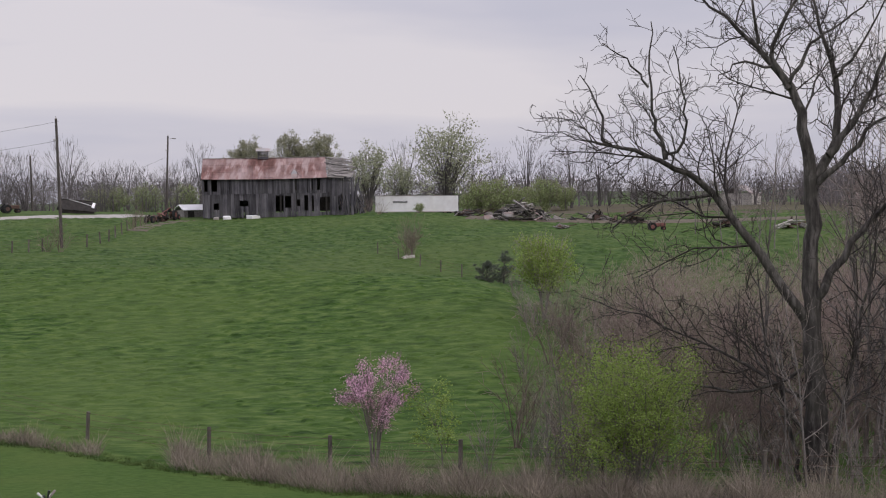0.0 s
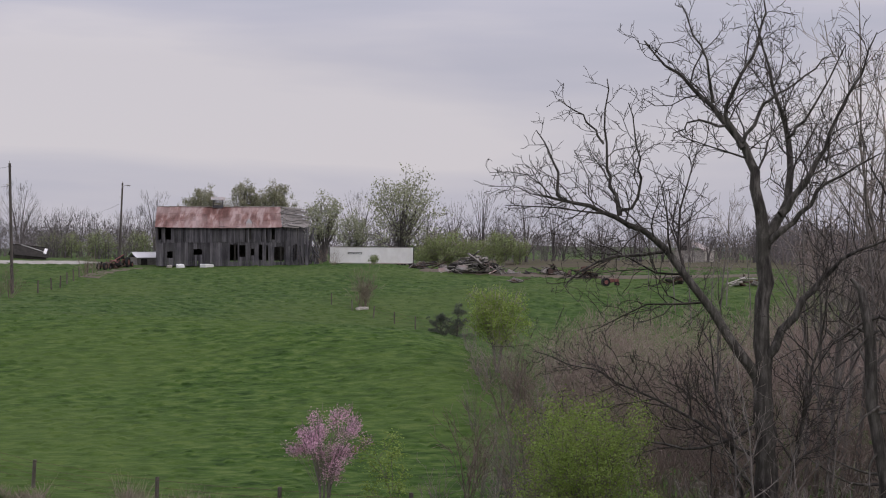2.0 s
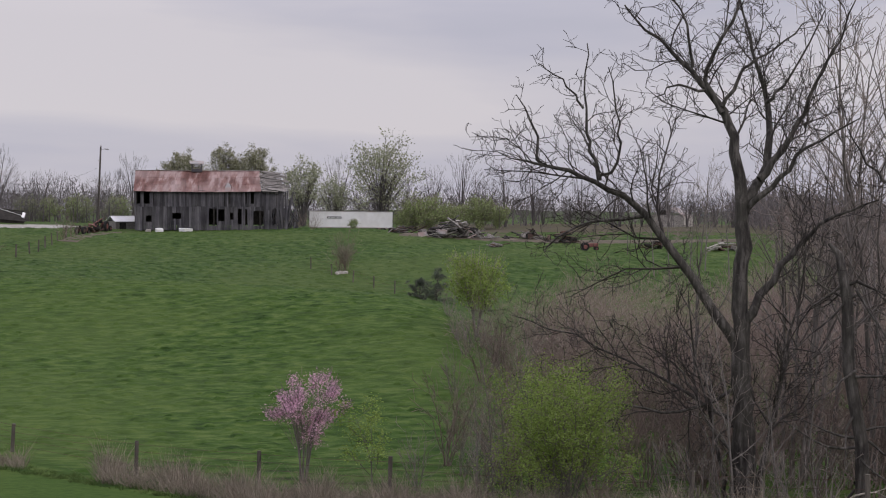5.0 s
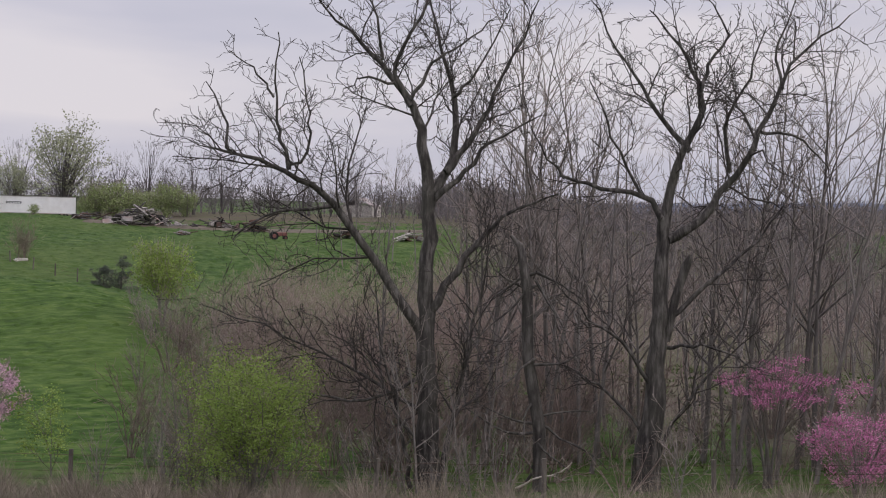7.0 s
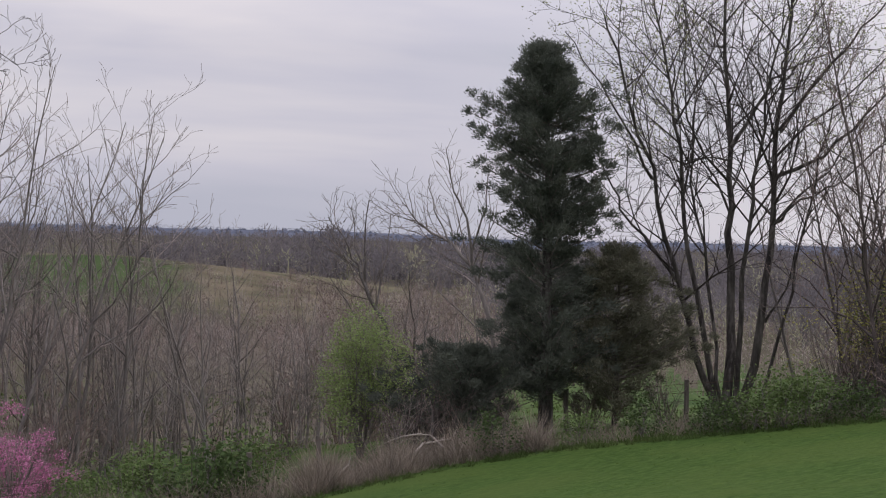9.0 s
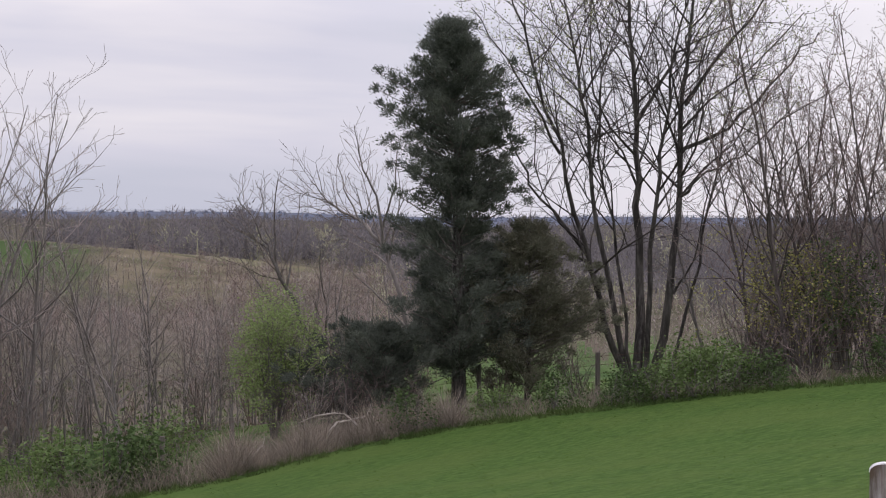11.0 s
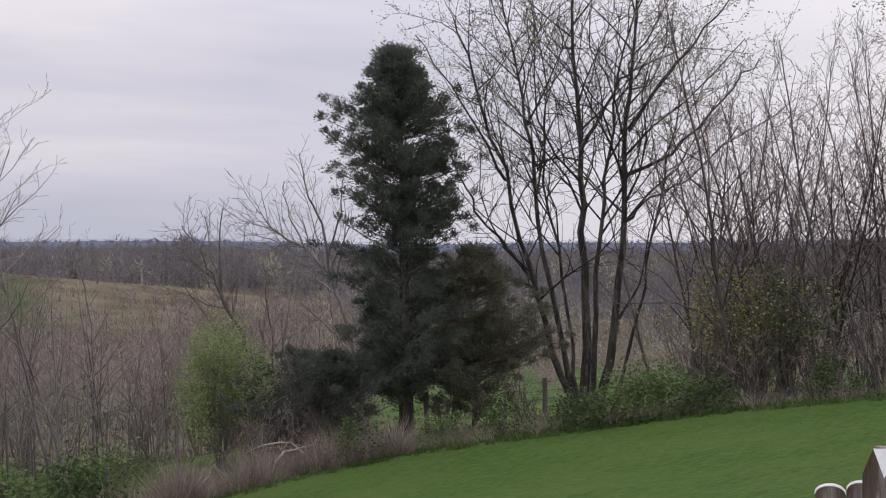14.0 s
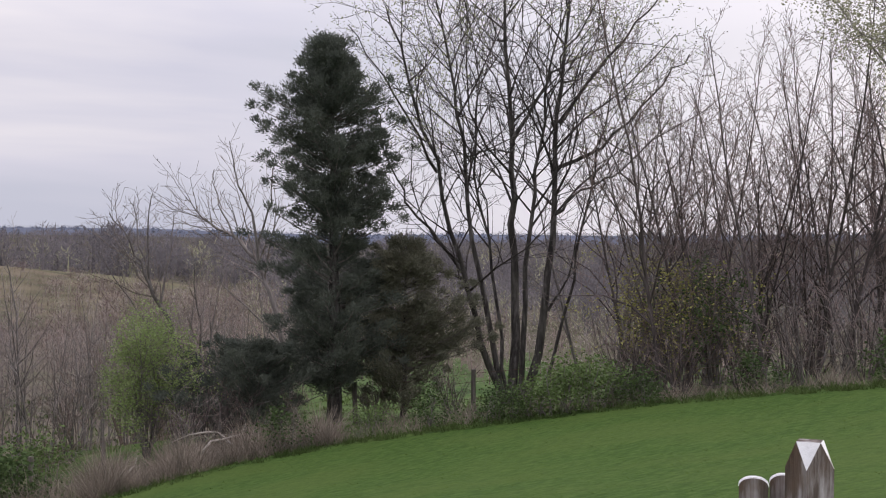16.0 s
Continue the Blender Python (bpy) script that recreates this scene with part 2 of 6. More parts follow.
M_WALNUTTWIG = material("dark_walnut_twigs", [(0.3, (0.034, 0.029, 0.027)), (0.7, (0.088, 0.076, 0.070))], scale=3.0, bump=0)
M_SLIM = material("sapling_bark", [(0.3, (0.10, 0.087, 0.080)), (0.7, (0.23, 0.208, 0.192))], scale=6.0, bump=0.3, stretch=(1, 1, 0.3), vary=0.25)
M_SLIMTWIG = material("sapling_twigs", [(0.3, (0.15, 0.127, 0.113)), (0.7, (0.33, 0.28, 0.25))], scale=2.0, bump=0, vary=0.25)
M_REDTWIG = material("red_brown_twigs", [(0.3, (0.185, 0.142, 0.124)), (0.7, (0.34, 0.268, 0.236))], scale=2.0, bump=0, vary=0.25, subsurface=0.35)
M_CEDAR = material("cedar_foliage", [(0.3, (0.092, 0.106, 0.088)), (0.6, (0.128, 0.141, 0.112)), (0.8, (0.170, 0.176, 0.130))], scale=1.3, bump=0, island=0.12, spec=0.03, subsurface=0.25)
M_CEDAR_BROWN = material("bronzed_cedar_foliage", [(0.3, (0.130, 0.136, 0.098)), (0.7, (0.195, 0.184, 0.130))], scale=1.3, bump=0, island=0.12, spec=0.03, subsurface=0.25)
M_LEAF = material("fresh_spring_leaf", [(0.3, (0.17, 0.25, 0.055)), (0.7, (0.30, 0.37, 0.11))], scale=2.0, bump=0, island=0.2, subsurface=0.4)
M_LEAF_SPRING = material("soft_spring_leaf", [(0.3, (0.18, 0.245, 0.085)), (0.7, (0.31, 0.375, 0.155))], scale=2.0, bump=0, island=0.25, subsurface=0.45)
M_LEAF_OLIVE = material("olive_budding_leaf", [(0.3, (0.24, 0.24, 0.155)), (0.7, (0.38, 0.37, 0.25))], scale=2.0, bump=0, island=0.3, subsurface=0.4)
M_LEAF_PALE = material("pale_budding_leaf", [(0.3, (0.21, 0.23, 0.12)), (0.7, (0.36, 0.37, 0.21))], scale=2.0, bump=0, island=0.2, subsurface=0.35)
M_LEAF_SOFT = material("soft_green_leaf", [(0.3, (0.20, 0.25, 0.105)), (0.7, (0.32, 0.37, 0.17))], scale=0.5, bump=0, island=0.2, subsurface=0.3)
M_LAWNBLADE = material("mown_blades", [(0.3, (0.060, 0.098, 0.024)), (0.7, (0.09, 0.128, 0.036))], scale=0.4, bump=0, island=0.08, subsurface=0.5, spec=0.0)
M_LEAF_DARK = material("dark_vine_leaf", [(0.3, (0.05, 0.08, 0.03)), (0.7, (0.095, 0.135, 0.05))], scale=2.0, bump=0, island=0.3, subsurface=0.25)
M_LEAF_GREEN = material("mid_green_leaf", [(0.3, (0.085, 0.13, 0.042)), (0.7, (0.155, 0.205, 0.075))], scale=2.0, bump=0, island=0.25, subsurface=0.3)
M_LEAF_YELLOW = material("yellow_green_leaf", [(0.3, (0.20, 0.20, 0.06)), (0.7, (0.36, 0.34, 0.12))], scale=2.0, bump=0, island=0.35, subsurface=0.3)
M_PINK = material("redbud_blossom", [(0.3, (0.54, 0.29, 0.42)), (0.7, (0.72, 0.48, 0.59))], scale=3.0, bump=0, island=0.35, subsurface=0.3)
M_PINK_DEEP = material("deep_redbud_blossom", [(0.3, (0.48, 0.15, 0.32)), (0.7, (0.68, 0.30, 0.47))], scale=3.0, bump=0, island=0.2, subsurface=0.3)
M_DRY = material("dry_weeds", [(0.3, (0.135, 0.112, 0.090)), (0.7, (0.32, 0.27, 0.215))], scale=0.8, bump=0, island=0.4, subsurface=0.2)
M_RIM = material("long_grass", [(0.3, (0.05, 0.08, 0.024)), (0.7, (0.10, 0.135, 0.045))], scale=0.8, bump=0, island=0.25, spec=0.02, subsurface=0.25)
M_FARWOOD = material("far_bare_woods", [(0.3, (0.125, 0.112, 0.112)), (0.7, (0.20, 0.18, 0.175))], scale=0.03, bump=0, island=0.15, subsurface=0.45)
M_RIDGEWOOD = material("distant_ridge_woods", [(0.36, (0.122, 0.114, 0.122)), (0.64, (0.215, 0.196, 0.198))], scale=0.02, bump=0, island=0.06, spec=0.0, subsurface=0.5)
# bare woods with the blue of aerial haze mixed into their colour
M_HAZEWOOD = material("hazed_distant_woods", [(0.34, (0.125, 0.140, 0.185)), (0.66, (0.19, 0.205, 0.255))], scale=0.008, bump=0, island=0.05, spec=0.0, subsurface=0.5)
M_GREYWOOD = material("weathered_barn_board", [(0.3, (0.038, 0.036, 0.041)), (0.5, (0.068, 0.064, 0.072)), (0.7, (0.125, 0.118, 0.127))], scale=2.0, bump=0.4, stretch=(2, 2, 0.2), vary=0.42, big=(0.35, 0.4, (0.15, 0.143, 0.145)), coords="Position")
M_OLDWOOD = material("grey_old_timber", [(0.3, (0.10, 0.09, 0.085)), (0.7, (0.27, 0.25, 0.23))], scale=5.0, bump=0.4, vary=0.35)
M_RUSTROOF = material("rusted_roof_sheet", [(0.36, (0.105, 0.048, 0.040)), (0.5, (0.185, 0.098, 0.084)), (0.62, (0.34, 0.255, 0.24))], scale=0.9, rough=0.7, bump=0.3, stretch=(1.4, 0.25, 0.35), vary=0.16, big=(0.16, 0.75, (0.32, 0.235, 0.22)), coords="Position")
M_GREYROOF = material("bare_roof_sheet", [(0.3, (0.24, 0.23, 0.23)), (0.7, (0.46, 0.44, 0.43))], scale=1.0, rough=0.6, bump=0.2, vary=0.25, big=(0.6, 0.5, (0.28, 0.14, 0.10)))
# dark timber; also the colour of sheets that stand for shade in openings
M_DARK = material("dark_timber_and_shade", [(0.3, (0.02, 0.018, 0.017)), (0.7, (0.05, 0.045, 0.04))], scale=2.0, bump=0.2)
M_WHITE = material("white_trailer_paint", [(0.3, (0.70, 0.69, 0.69)), (0.7, (0.84, 0.83, 0.83))], scale=0.7, rough=0.5, bump=0.05, big=(0.4, 0.3, (0.50, 0.46, 0.43)))
M_POST = material("fence_post_wood", [(0.3, (0.06, 0.052, 0.045)), (0.7, (0.16, 0.14, 0.12))], scale=8.0, bump=0.5, stretch=(1, 1, 0.2), vary=0.2)
M_POLE = material("utility_pole_wood", [(0.3, (0.055, 0.048, 0.045)), (0.7, (0.12, 0.105, 0.095))], scale=6.0, bump=0.3, stretch=(1, 1, 0.1))
M_CABLE = material("black_cable", [(0.3, (0.03, 0.03, 0.03)), (0.7, (0.06, 0.06, 0.06))], scale=5.0, bump=0)
M_PALEWOOD = material("bleached_dead_wood", [(0.3, (0.22, 0.19, 0.16)), (0.7, (0.42, 0.38, 0.33))], scale=6.0, bump=0.3)
M_GRAVEL = material("pale_gravel_road", [(0.3, (0.26, 0.24, 0.22)), (0.7, (0.44, 0.42, 0.40))], scale=1.5, bump=0.4, big=(0.2, 0.3, (0.24, 0.21, 0.17)))
M_SOIL = material("bare_brown_soil", [(0.3, (0.075, 0.06, 0.045)), (0.7, (0.135, 0.11, 0.082))], scale=0.9, bump=0.5)
M_CARPAINT = material("dark_car_paint", [(0.3, (0.015, 0.017, 0.02)), (0.7, (0.03, 0.032, 0.036))], scale=2.0, rough=0.3, bump=0, spec=0.5)
M_RUBBER = material("black_tyre_rubber", [(0.3, (0.012, 0.012, 0.012)), (0.7, (0.03, 0.03, 0.03))], scale=8.0, bump=0.2)
M_RUST = material("rusty_iron", [(0.3, (0.06, 0.038, 0.030)), (0.7, (0.14, 0.085, 0.065))], scale=4.0, rough=0.85, bump=0.3, big=(1.0, 0.4, (0.06, 0.05, 0.05)))
M_REDPAINT = material("faded_red_paint", [(0.3, (0.14, 0.055, 0.05)), (0.7, (0.24, 0.11, 0.095))], scale=3.0, rough=0.7, bump=0.2)
M_STONE = material("pale_limestone", [(0.3, (0.28, 0.26, 0.23)), (0.7, (0.48, 0.45, 0.41))], scale=3.0, bump=0.5)
M_NEARPOST = material("weathered_post_timber", [(0.36, (0.035, 0.028, 0.025)), (0.5, (0.12, 0.095, 0.08)), (0.64, (0.42, 0.39, 0.38))], scale=20.0, detail=8, bump=0.7, stretch=(1, 1, 0.12), big=(9.0, 0.6, (0.12, 0.075, 0.045)))
M_CHIPPED = material("chipped_white_paint", [(0.30, (0.30, 0.27, 0.24)), (0.38, (0.74, 0.73, 0.72)), (0.8, (0.82, 0.81, 0.80))], scale=38.0, bump=0.3)
M_BLACK = material("black_metal", [(0.3, (0.015, 0.015, 0.015)), (0.7, (0.03, 0.03, 0.03))], scale=5.0, rough=0.4, bump=0, spec=0.5)

# ---------------------------------------------------------------- the ground, one sheet
az_fine = np.concatenate([np.arange(-180, -20, 4.0), np.arange(-20, 88, 0.3), np.arange(88, 180, 4.0)])
u_lawn = np.linspace(0.02, 1.0, 40)
u_out = 1.0 + np.concatenate([np.linspace(0.01, 0.1, 6), np.linspace(0.13, 4.3, 165), np.geomspace(4.4, 110, 60)])
uu = np.concatenate([u_lawn, u_out])
AZ, U = np.meshgrid(az_fine, uu, indexing="ij")
RR = np.where(U <= 1.0, lawn_edge(AZ) * U, lawn_edge(AZ) + 42.0 * (U - 1.0))
GX, GY = RR * np.sin(np.radians(AZ)), RR * np.cos(np.radians(AZ))
GZ = ground_z(GX, GY)
na, nu = AZ.shape
verts = np.concatenate([np.stack([GX, GY, GZ], -1).reshape(-1, 3), [[0, 0, gz(0, 0.01)]]])
ia = np.arange(na)
quads, kinds = [], []
for a in range(na):
    b = (a + 1) % na
    k = np.arange(nu - 1)
    quads.append(np.stack([a * nu + k, a * nu + k + 1, b * nu + k + 1, b * nu + k], -1)[:, ::-1])
    rr, azm = RR[a, :-1], az_fine[a]
    kind = np.where(k < 39, 0, 1)
    woods = (azm > 16.5 + 2.2 * np.sin(rr / 11.0) + 1.2 * np.sin(rr / 3.7)) & (k >= 39) & (rr > 60 + 9 * np.sin(azm * 1.3))
    kind = np.where(woods, 2, kind)
    kind = np.where((azm > 1.2) & (azm < 20) & (rr > 196 + 3 * np.sin(azm * 2.1)) & (rr < 330), 2, kind)
    ragged = 7 * np.sin(azm * 1.9) + 5 * np.sin(azm * 4.7 + 1) + 4 * np.sin(azm * 11.3)
    field = (azm > 29 + 0.6 * np.sin(rr / 9.0)) & (rr > 262 + ragged) & (rr < 440) & (azm < 47)
    kind = np.where(field, 3, kind)
    kind = np.where((kind == 3) & (rr > 384 + 0.4 * ragged) & (azm > 30), 4, kind)
    kind = np.where((kind == 1) & (GY[a, :-1] < knoll_y(GX[a, :-1]) + 2), 5, kind)
    kind = np.where((azm > 46.5) & (rr > 62) & (rr < 175 + 2.5 * ragged), 1, kind)
    kind = np.where((azm > 49) & (rr > 850 + 3 * ragged) & (rr < 1040 + 3 * ragged), 4, kind)
    # the farthest floor takes the same haze-blue colour
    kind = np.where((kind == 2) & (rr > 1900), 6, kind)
    kinds.append(kind)
centre = np.stack([np.full(na, na * nu), ia * nu, ((ia + 1) % na) * nu], -1)
ground = new("ground", mesh_from("ground", verts, [np.concatenate(quads), centre], [M_LAWN, M_PASTURE, M_WOODFLOOR, M_FARFIELD, M_STRAW, M_KNOLL, M_HAZEWOOD], True,
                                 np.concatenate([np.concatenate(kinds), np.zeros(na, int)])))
tagged(ground, "mown green hillside lawn running into rough spring pasture and woods", "ground", kind="structure")

# ---------------------------------------------------------------- trees
class Wood:
    """Collects the tapered tubes of a tree: thick ones in the trunk, thin ones in the crown."""

    def __init__(self, seed):
        self.r = random.Random(seed)
        self.tubes = {0: [], 1: []}
        self.tips = []

    def tube(self, pts, radii, fine):
        self.tubes[1 if fine else 0].append((pts, radii))

    def mesh(self, name, fine, mat, sides):
        vs, fs, base = [], [], 0
        for pts, radii in self.tubes[fine]:
            p = np.array([tuple(q) for q in pts])
            d = np.gradient(p, axis=0)
            d /= np.linalg.norm(d, axis=1, keepdims=True) + 1e-9
            ref = np.array([1.0, 0, 0]) if abs(d[0][0]) < 0.8 else np.array([0, 1.0, 0])
            a = np.cross(d, ref)
            a /= np.linalg.norm(a, axis=1, keepdims=True) + 1e-9
            b = np.cross(d, a)
            ang = np.arange(sides) * 2 * math.pi / sides
            ring = p[:, None] + np.array(radii)[:, None, None] * (np.cos(ang)[None, :, None] * a[:, None] + np.sin(ang)[None, :, None] * b[:, None])
            vs.append(ring.reshape(-1, 3))
            n = len(p)
            i, j = np.meshgrid(np.arange(n - 1), np.arange(sides), indexing="ij")
            jn = (j + 1) % sides
            fs.append(np.stack([base + i * sides + j, base + i * sides + jn, base + (i + 1) * sides + jn, base + (i + 1) * sides + j], -1).reshape(-1, 4))
            base += n * sides
        return mesh_from(name, np.concatenate(vs), [np.concatenate(fs)], [mat], True)


def wander(w, start, way, length, n, crook, lift):
    pts, d = [Vector(start)], Vector(way).normalized()
    for k in range(n):
        d = (d + Vector((w.r.gauss(0, crook), w.r.gauss(0, crook), w.r.gauss(0, crook) + lift))).normalized()
        pts.append(pts[-1] + d * (length / n))
    return pts


def sprout(w, pts, r0, r1, level, last, spec):
    """Lays a branch along pts and grows its side branches, down to the last level."""
    n = len(pts) - 1
    radii = [r0 + (r1 - r0) * (k / n) ** spec.get("taper", 0.8) for k in range(n + 1)]
    w.tube(pts, radii, level >= 2 or r0 < spec.get("fine", 0.03))
    if level >= last:
        w.tips.append((pts[-1].copy(), (pts[-1] - pts[-2]).normalized()))
        if n > 2:
            w.tips.append((pts[n // 2].copy(), (pts[-1] - pts[-2]).normalized()))
        return
    length = sum((pts[k + 1] - pts[k]).length for k in range(n))
    count = max(2, int(length * spec["per_m"][level]))
    side = w.r.random() * 6.28
    for c in range(count):
        f = spec["from"][level] + (1 - spec["from"][level]) * (c + w.r.random()) / count
        k = min(int(f * n), n - 1)
        p = pts[k].lerp(pts[k + 1], f * n - k)
        ahead = (pts[k + 1] - pts[k]).normalized()
        side += 2.4 + w.r.uniform(-0.5, 0.5)
        across = ahead.orthogonal().normalized()
        across.rotate(Matrix.Rotation(side, 3, ahead))
        ang = radians(w.r.gauss(spec["angle"], 10))
        way = ahead * math.cos(ang) + across * math.sin(ang)
        ln = length * spec["ratio"][level] * (1.15 - 0.7 * f) * w.r.uniform(0.65, 1.2)
        if ln < spec["min"]:
            ln = spec["min"] * w.r.uniform(0.7, 1.3)
        rr = min((r0 + (r1 - r0) * f) * 0.62, max(spec["thin"], ln * spec["girth"]))
        child = wander(w, p, way, ln, spec.get("segs", 2) if level + 1 >= last else 4, spec["crook"], spec["lift"])
        sprout(w, child, rr, max(spec["tip"], rr * 0.3), level + 1, last, spec)
    w.tips.append((pts[-1].copy(), (pts[-1] - pts[-2]).normalized()))


def leaf_quads(w, tips, per, spread, size, flat=0.3, droop=0.0):
    """Small leaves or petals round the twig tips, as one cloud of bent quads."""
    vs, fs = [], []
    for p, d in tips:
        for k in range(per):
            c = p + Vector((w.r.gauss(0, spread), w.r.gauss(0, spread), w.r.gauss(0, spread) - droop))
            s = size * w.r.uniform(0.6, 1.3)
            a = Vector((w.r.gauss(0, 1), w.r.gauss(0, 1), w.r.gauss(0, flat))).normalized()
            b = a.cross(Vector((w.r.gauss(0, 1), w.r.gauss(0, 1), w.r.gauss(0, 1)))).normalized()
            i = len(vs)
            vs += [c - a * s * 0.5, c + b * s * 0.32, c + a * s * 0.5, c - b * s * 0.32]
            fs.append((i, i + 1, i + 2, i + 3))
    return np.array([tuple(v) for v in vs]), np.array(fs)


def tree_thing(name, w, at, bark, twig, label, category="tree", sides=7, leaves=None, leaf_mat=None, group="", leaf_name="leaves", crown_label="", many=False):
    """Trunk and crown under one Empty at the tree's foot."""
    root = new(name)
    root.location = at
    tagged(root, label, category, group)
    for fine, part_name, m, s in ((0, "trunk", bark, sides), (1, "crown", twig, 3)):
        if many and not fine:
            # each stem and limb of a clump is a piece of its own
            all_tubes = w.tubes[0]
            for one in all_tubes:
                w.tubes[0] = [one]
                kind_name = "stem" if one[0][0].z < 0.2 else "limb"
                ob = new(kind_name, w.mesh(kind_name, 0, m, s))
                ob.parent = root
            w.tubes[0] = all_tubes
        elif w.tubes[fine]:
            ob = new(part_name, w.mesh(part_name, fine, m, s))
            ob.parent = root
            if fine:
                tagged(ob, crown_label)
    if leaves is not None:
        ob = new(leaf_name, mesh_from(leaf_name, leaves[0], [leaves[1]], [leaf_mat]))
        ob.parent = root
    return root

# ---------------------------------------------------------------- kinds of trees and shrubs
def limb(w, pts, r0, r1, spec, last, level=1, depth=0.0, rough=0.10):
    """A limb laid through guide points (across, up) in the tree's own frame, then grown."""
    d0, d1 = depth, depth + w.r.uniform(-1.8, 1.8)
    guide = [Vector((s, d0 + (d1 - d0) * k / max(1, len(pts) - 1), h)) for k, (s, h) in enumerate(pts)]
    out = []
    for k in range(len(guide) - 1):
        a, b = guide[max(k - 1, 0)], guide[k]
        c, d = guide[k + 1], guide[min(k + 2, len(guide) - 1)]
        for q in range(4):
            t = q / 4
            p = 0.5 * (2 * b + (c - a) * t + (2 * a - 5 * b + 4 * c - d) * t * t + (3 * b - a - 3 * c + d) * t ** 3)
            if out:
                p = p + Vector((w.r.gauss(0, rough * 0.5), w.r.gauss(0, rough), w.r.gauss(0, rough * 0.4)))
            out.append(p)
    out.append(guide[-1])
    sprout(w, out, r0, r1, level, last, spec)
    return out


def trunk_line(w, pts, r0, r1):
    """A trunk with a flared foot, slight bends and swellings."""
    hs = np.linspace(pts[0][1], pts[-1][1], 22)
    xs = np.interp(hs, [p[1] for p in pts], [p[0] for p in pts])
    line = [Vector((x + w.r.gauss(0, 0.03), w.r.gauss(0, 0.03), h)) for x, h in zip(xs, hs)]
    line[-1].x = pts[-1][0]
    radii = [(r1 + (r0 - r1) * (1 - k / 21) ** 2.2 + (r0 - r1) * 0.25 * (1 - k / 21)) * w.r.uniform(0.95, 1.06) for k in range(22)]
    w.tube(line, radii, False)


BIG = {"per_m": [1.0, 2.1, 3.6, 4.8, 3.0], "from": [0.5, 0.22, 0.15, 0.1, 0.1], "ratio": [0.4, 0.40, 0.5, 0.45, 0.4], "angle": 48, "crook": 0.30, "lift": 0.055, "segs": 3,
       "min": 0.32, "thin": 0.0145, "tip": 0.0095, "girth": 0.014}
SLIM = {"per_m": [1.4, 2.3, 2.6], "from": [0.22, 0.2, 0.15], "ratio": [0.34, 0.42, 0.4], "angle": 39, "crook": 0.16, "lift": 0.085,
        "min": 0.4, "thin": 0.012, "tip": 0.007, "girth": 0.013}
BUSHY = {"per_m": [2.0, 2.45, 3.0], "from": [0.15, 0.15, 0.1], "ratio": [0.5, 0.5, 0.4], "angle": 42, "crook": 0.15, "lift": 0.04,
         "min": 0.25, "thin": 0.013, "tip": 0.009, "girth": 0.013}
FINE = {"taper": 0.55, "per_m": [1.2, 1.6, 2.2, 2.6], "from": [0.3, 0.33, 0.15, 0.1], "ratio": [0.4, 0.36, 0.45, 0.4], "angle": 43, "crook": 0.19, "lift": 0.05, "segs": 3,
        "min": 0.3, "thin": 0.009, "tip": 0.006, "girth": 0.010}


def slim_tree(seed, height, lean=0.0, girth=0.07, last=2, spec=SLIM, twig=None, name="bare_tree", label="slender bare grey tree standing in the woods", leaves=None, stems=1):
    w = Wood(seed)
    for s in range(stems):
        way = (lean + w.r.gauss(0, 0.06 + 0.1 * (stems > 1)), w.r.gauss(0, 0.08), 1)
        pts = wander(w, (w.r.gauss(0, 0.25) * (stems > 1), w.r.gauss(0, 0.25) * (stems > 1), -0.4), way, height * (1 - 0.15 * (s > 0)), 11, 0.045, 0.02)
        sprout(w, pts, girth, 0.012, 0, last, dict(spec, fine=0.02))
    lv = leaf_quads(w, w.tips, *leaves[1:]) if leaves else None
    return tree_thing(name, w, (0, 0, -500), M_SLIM, twig or M_SLIMTWIG, label, "tree", 5, lv, leaves[0] if leaves else None)


def shrub(seed, height, spread, stems, name, label, twig, leaves=None, last=2, spec=BUSHY, category="shrub", girth=0.03, leaf_name="leaves"):
    w = Wood(seed)
    for s in range(stems):
        a, t = w.r.random() * 6.28, w.r.uniform(0.0, spread)
        way = (math.cos(a) * t, math.sin(a) * t, 1)
        pts = wander(w, (math.cos(a) * 0.15 * spread, math.sin(a) * 0.15 * spread, -0.15), way, height * w.r.uniform(0.65, 1.05), 6, 0.09, 0.02)
        sprout(w, pts, girth * w.r.uniform(0.6, 1.1), 0.008, 0, last, dict(spec, fine=0.012))
    lv = leaf_quads(w, w.tips, *leaves[1:]) if leaves else None
    return tree_thing(name, w, (0, 0, -500), M_SLIM, twig, label, category, 5, lv, leaves[0] if leaves else None, leaf_name=leaf_name)


def stand(proto, az, r, scale=1.0, turn=None, up=-0.05, rnd=random.Random(5)):
    """A copy of a prototype on the ground at that bearing and distance."""
    p = spot(az, r, up)
    ob = copy_thing(proto, Matrix.Translation(p))
    ob.matrix_basis = Matrix.Translation(p) @ Matrix.Rotation(rnd.random() * 6.28 if turn is None else turn, 4, "Z") @ Matrix.Diagonal((scale, scale, scale * rnd.uniform(0.92, 1.08), 1))
    return ob


def drop(proto):
    for o in (*proto.children_recursive, proto):
        bpy.data.objects.remove(o)


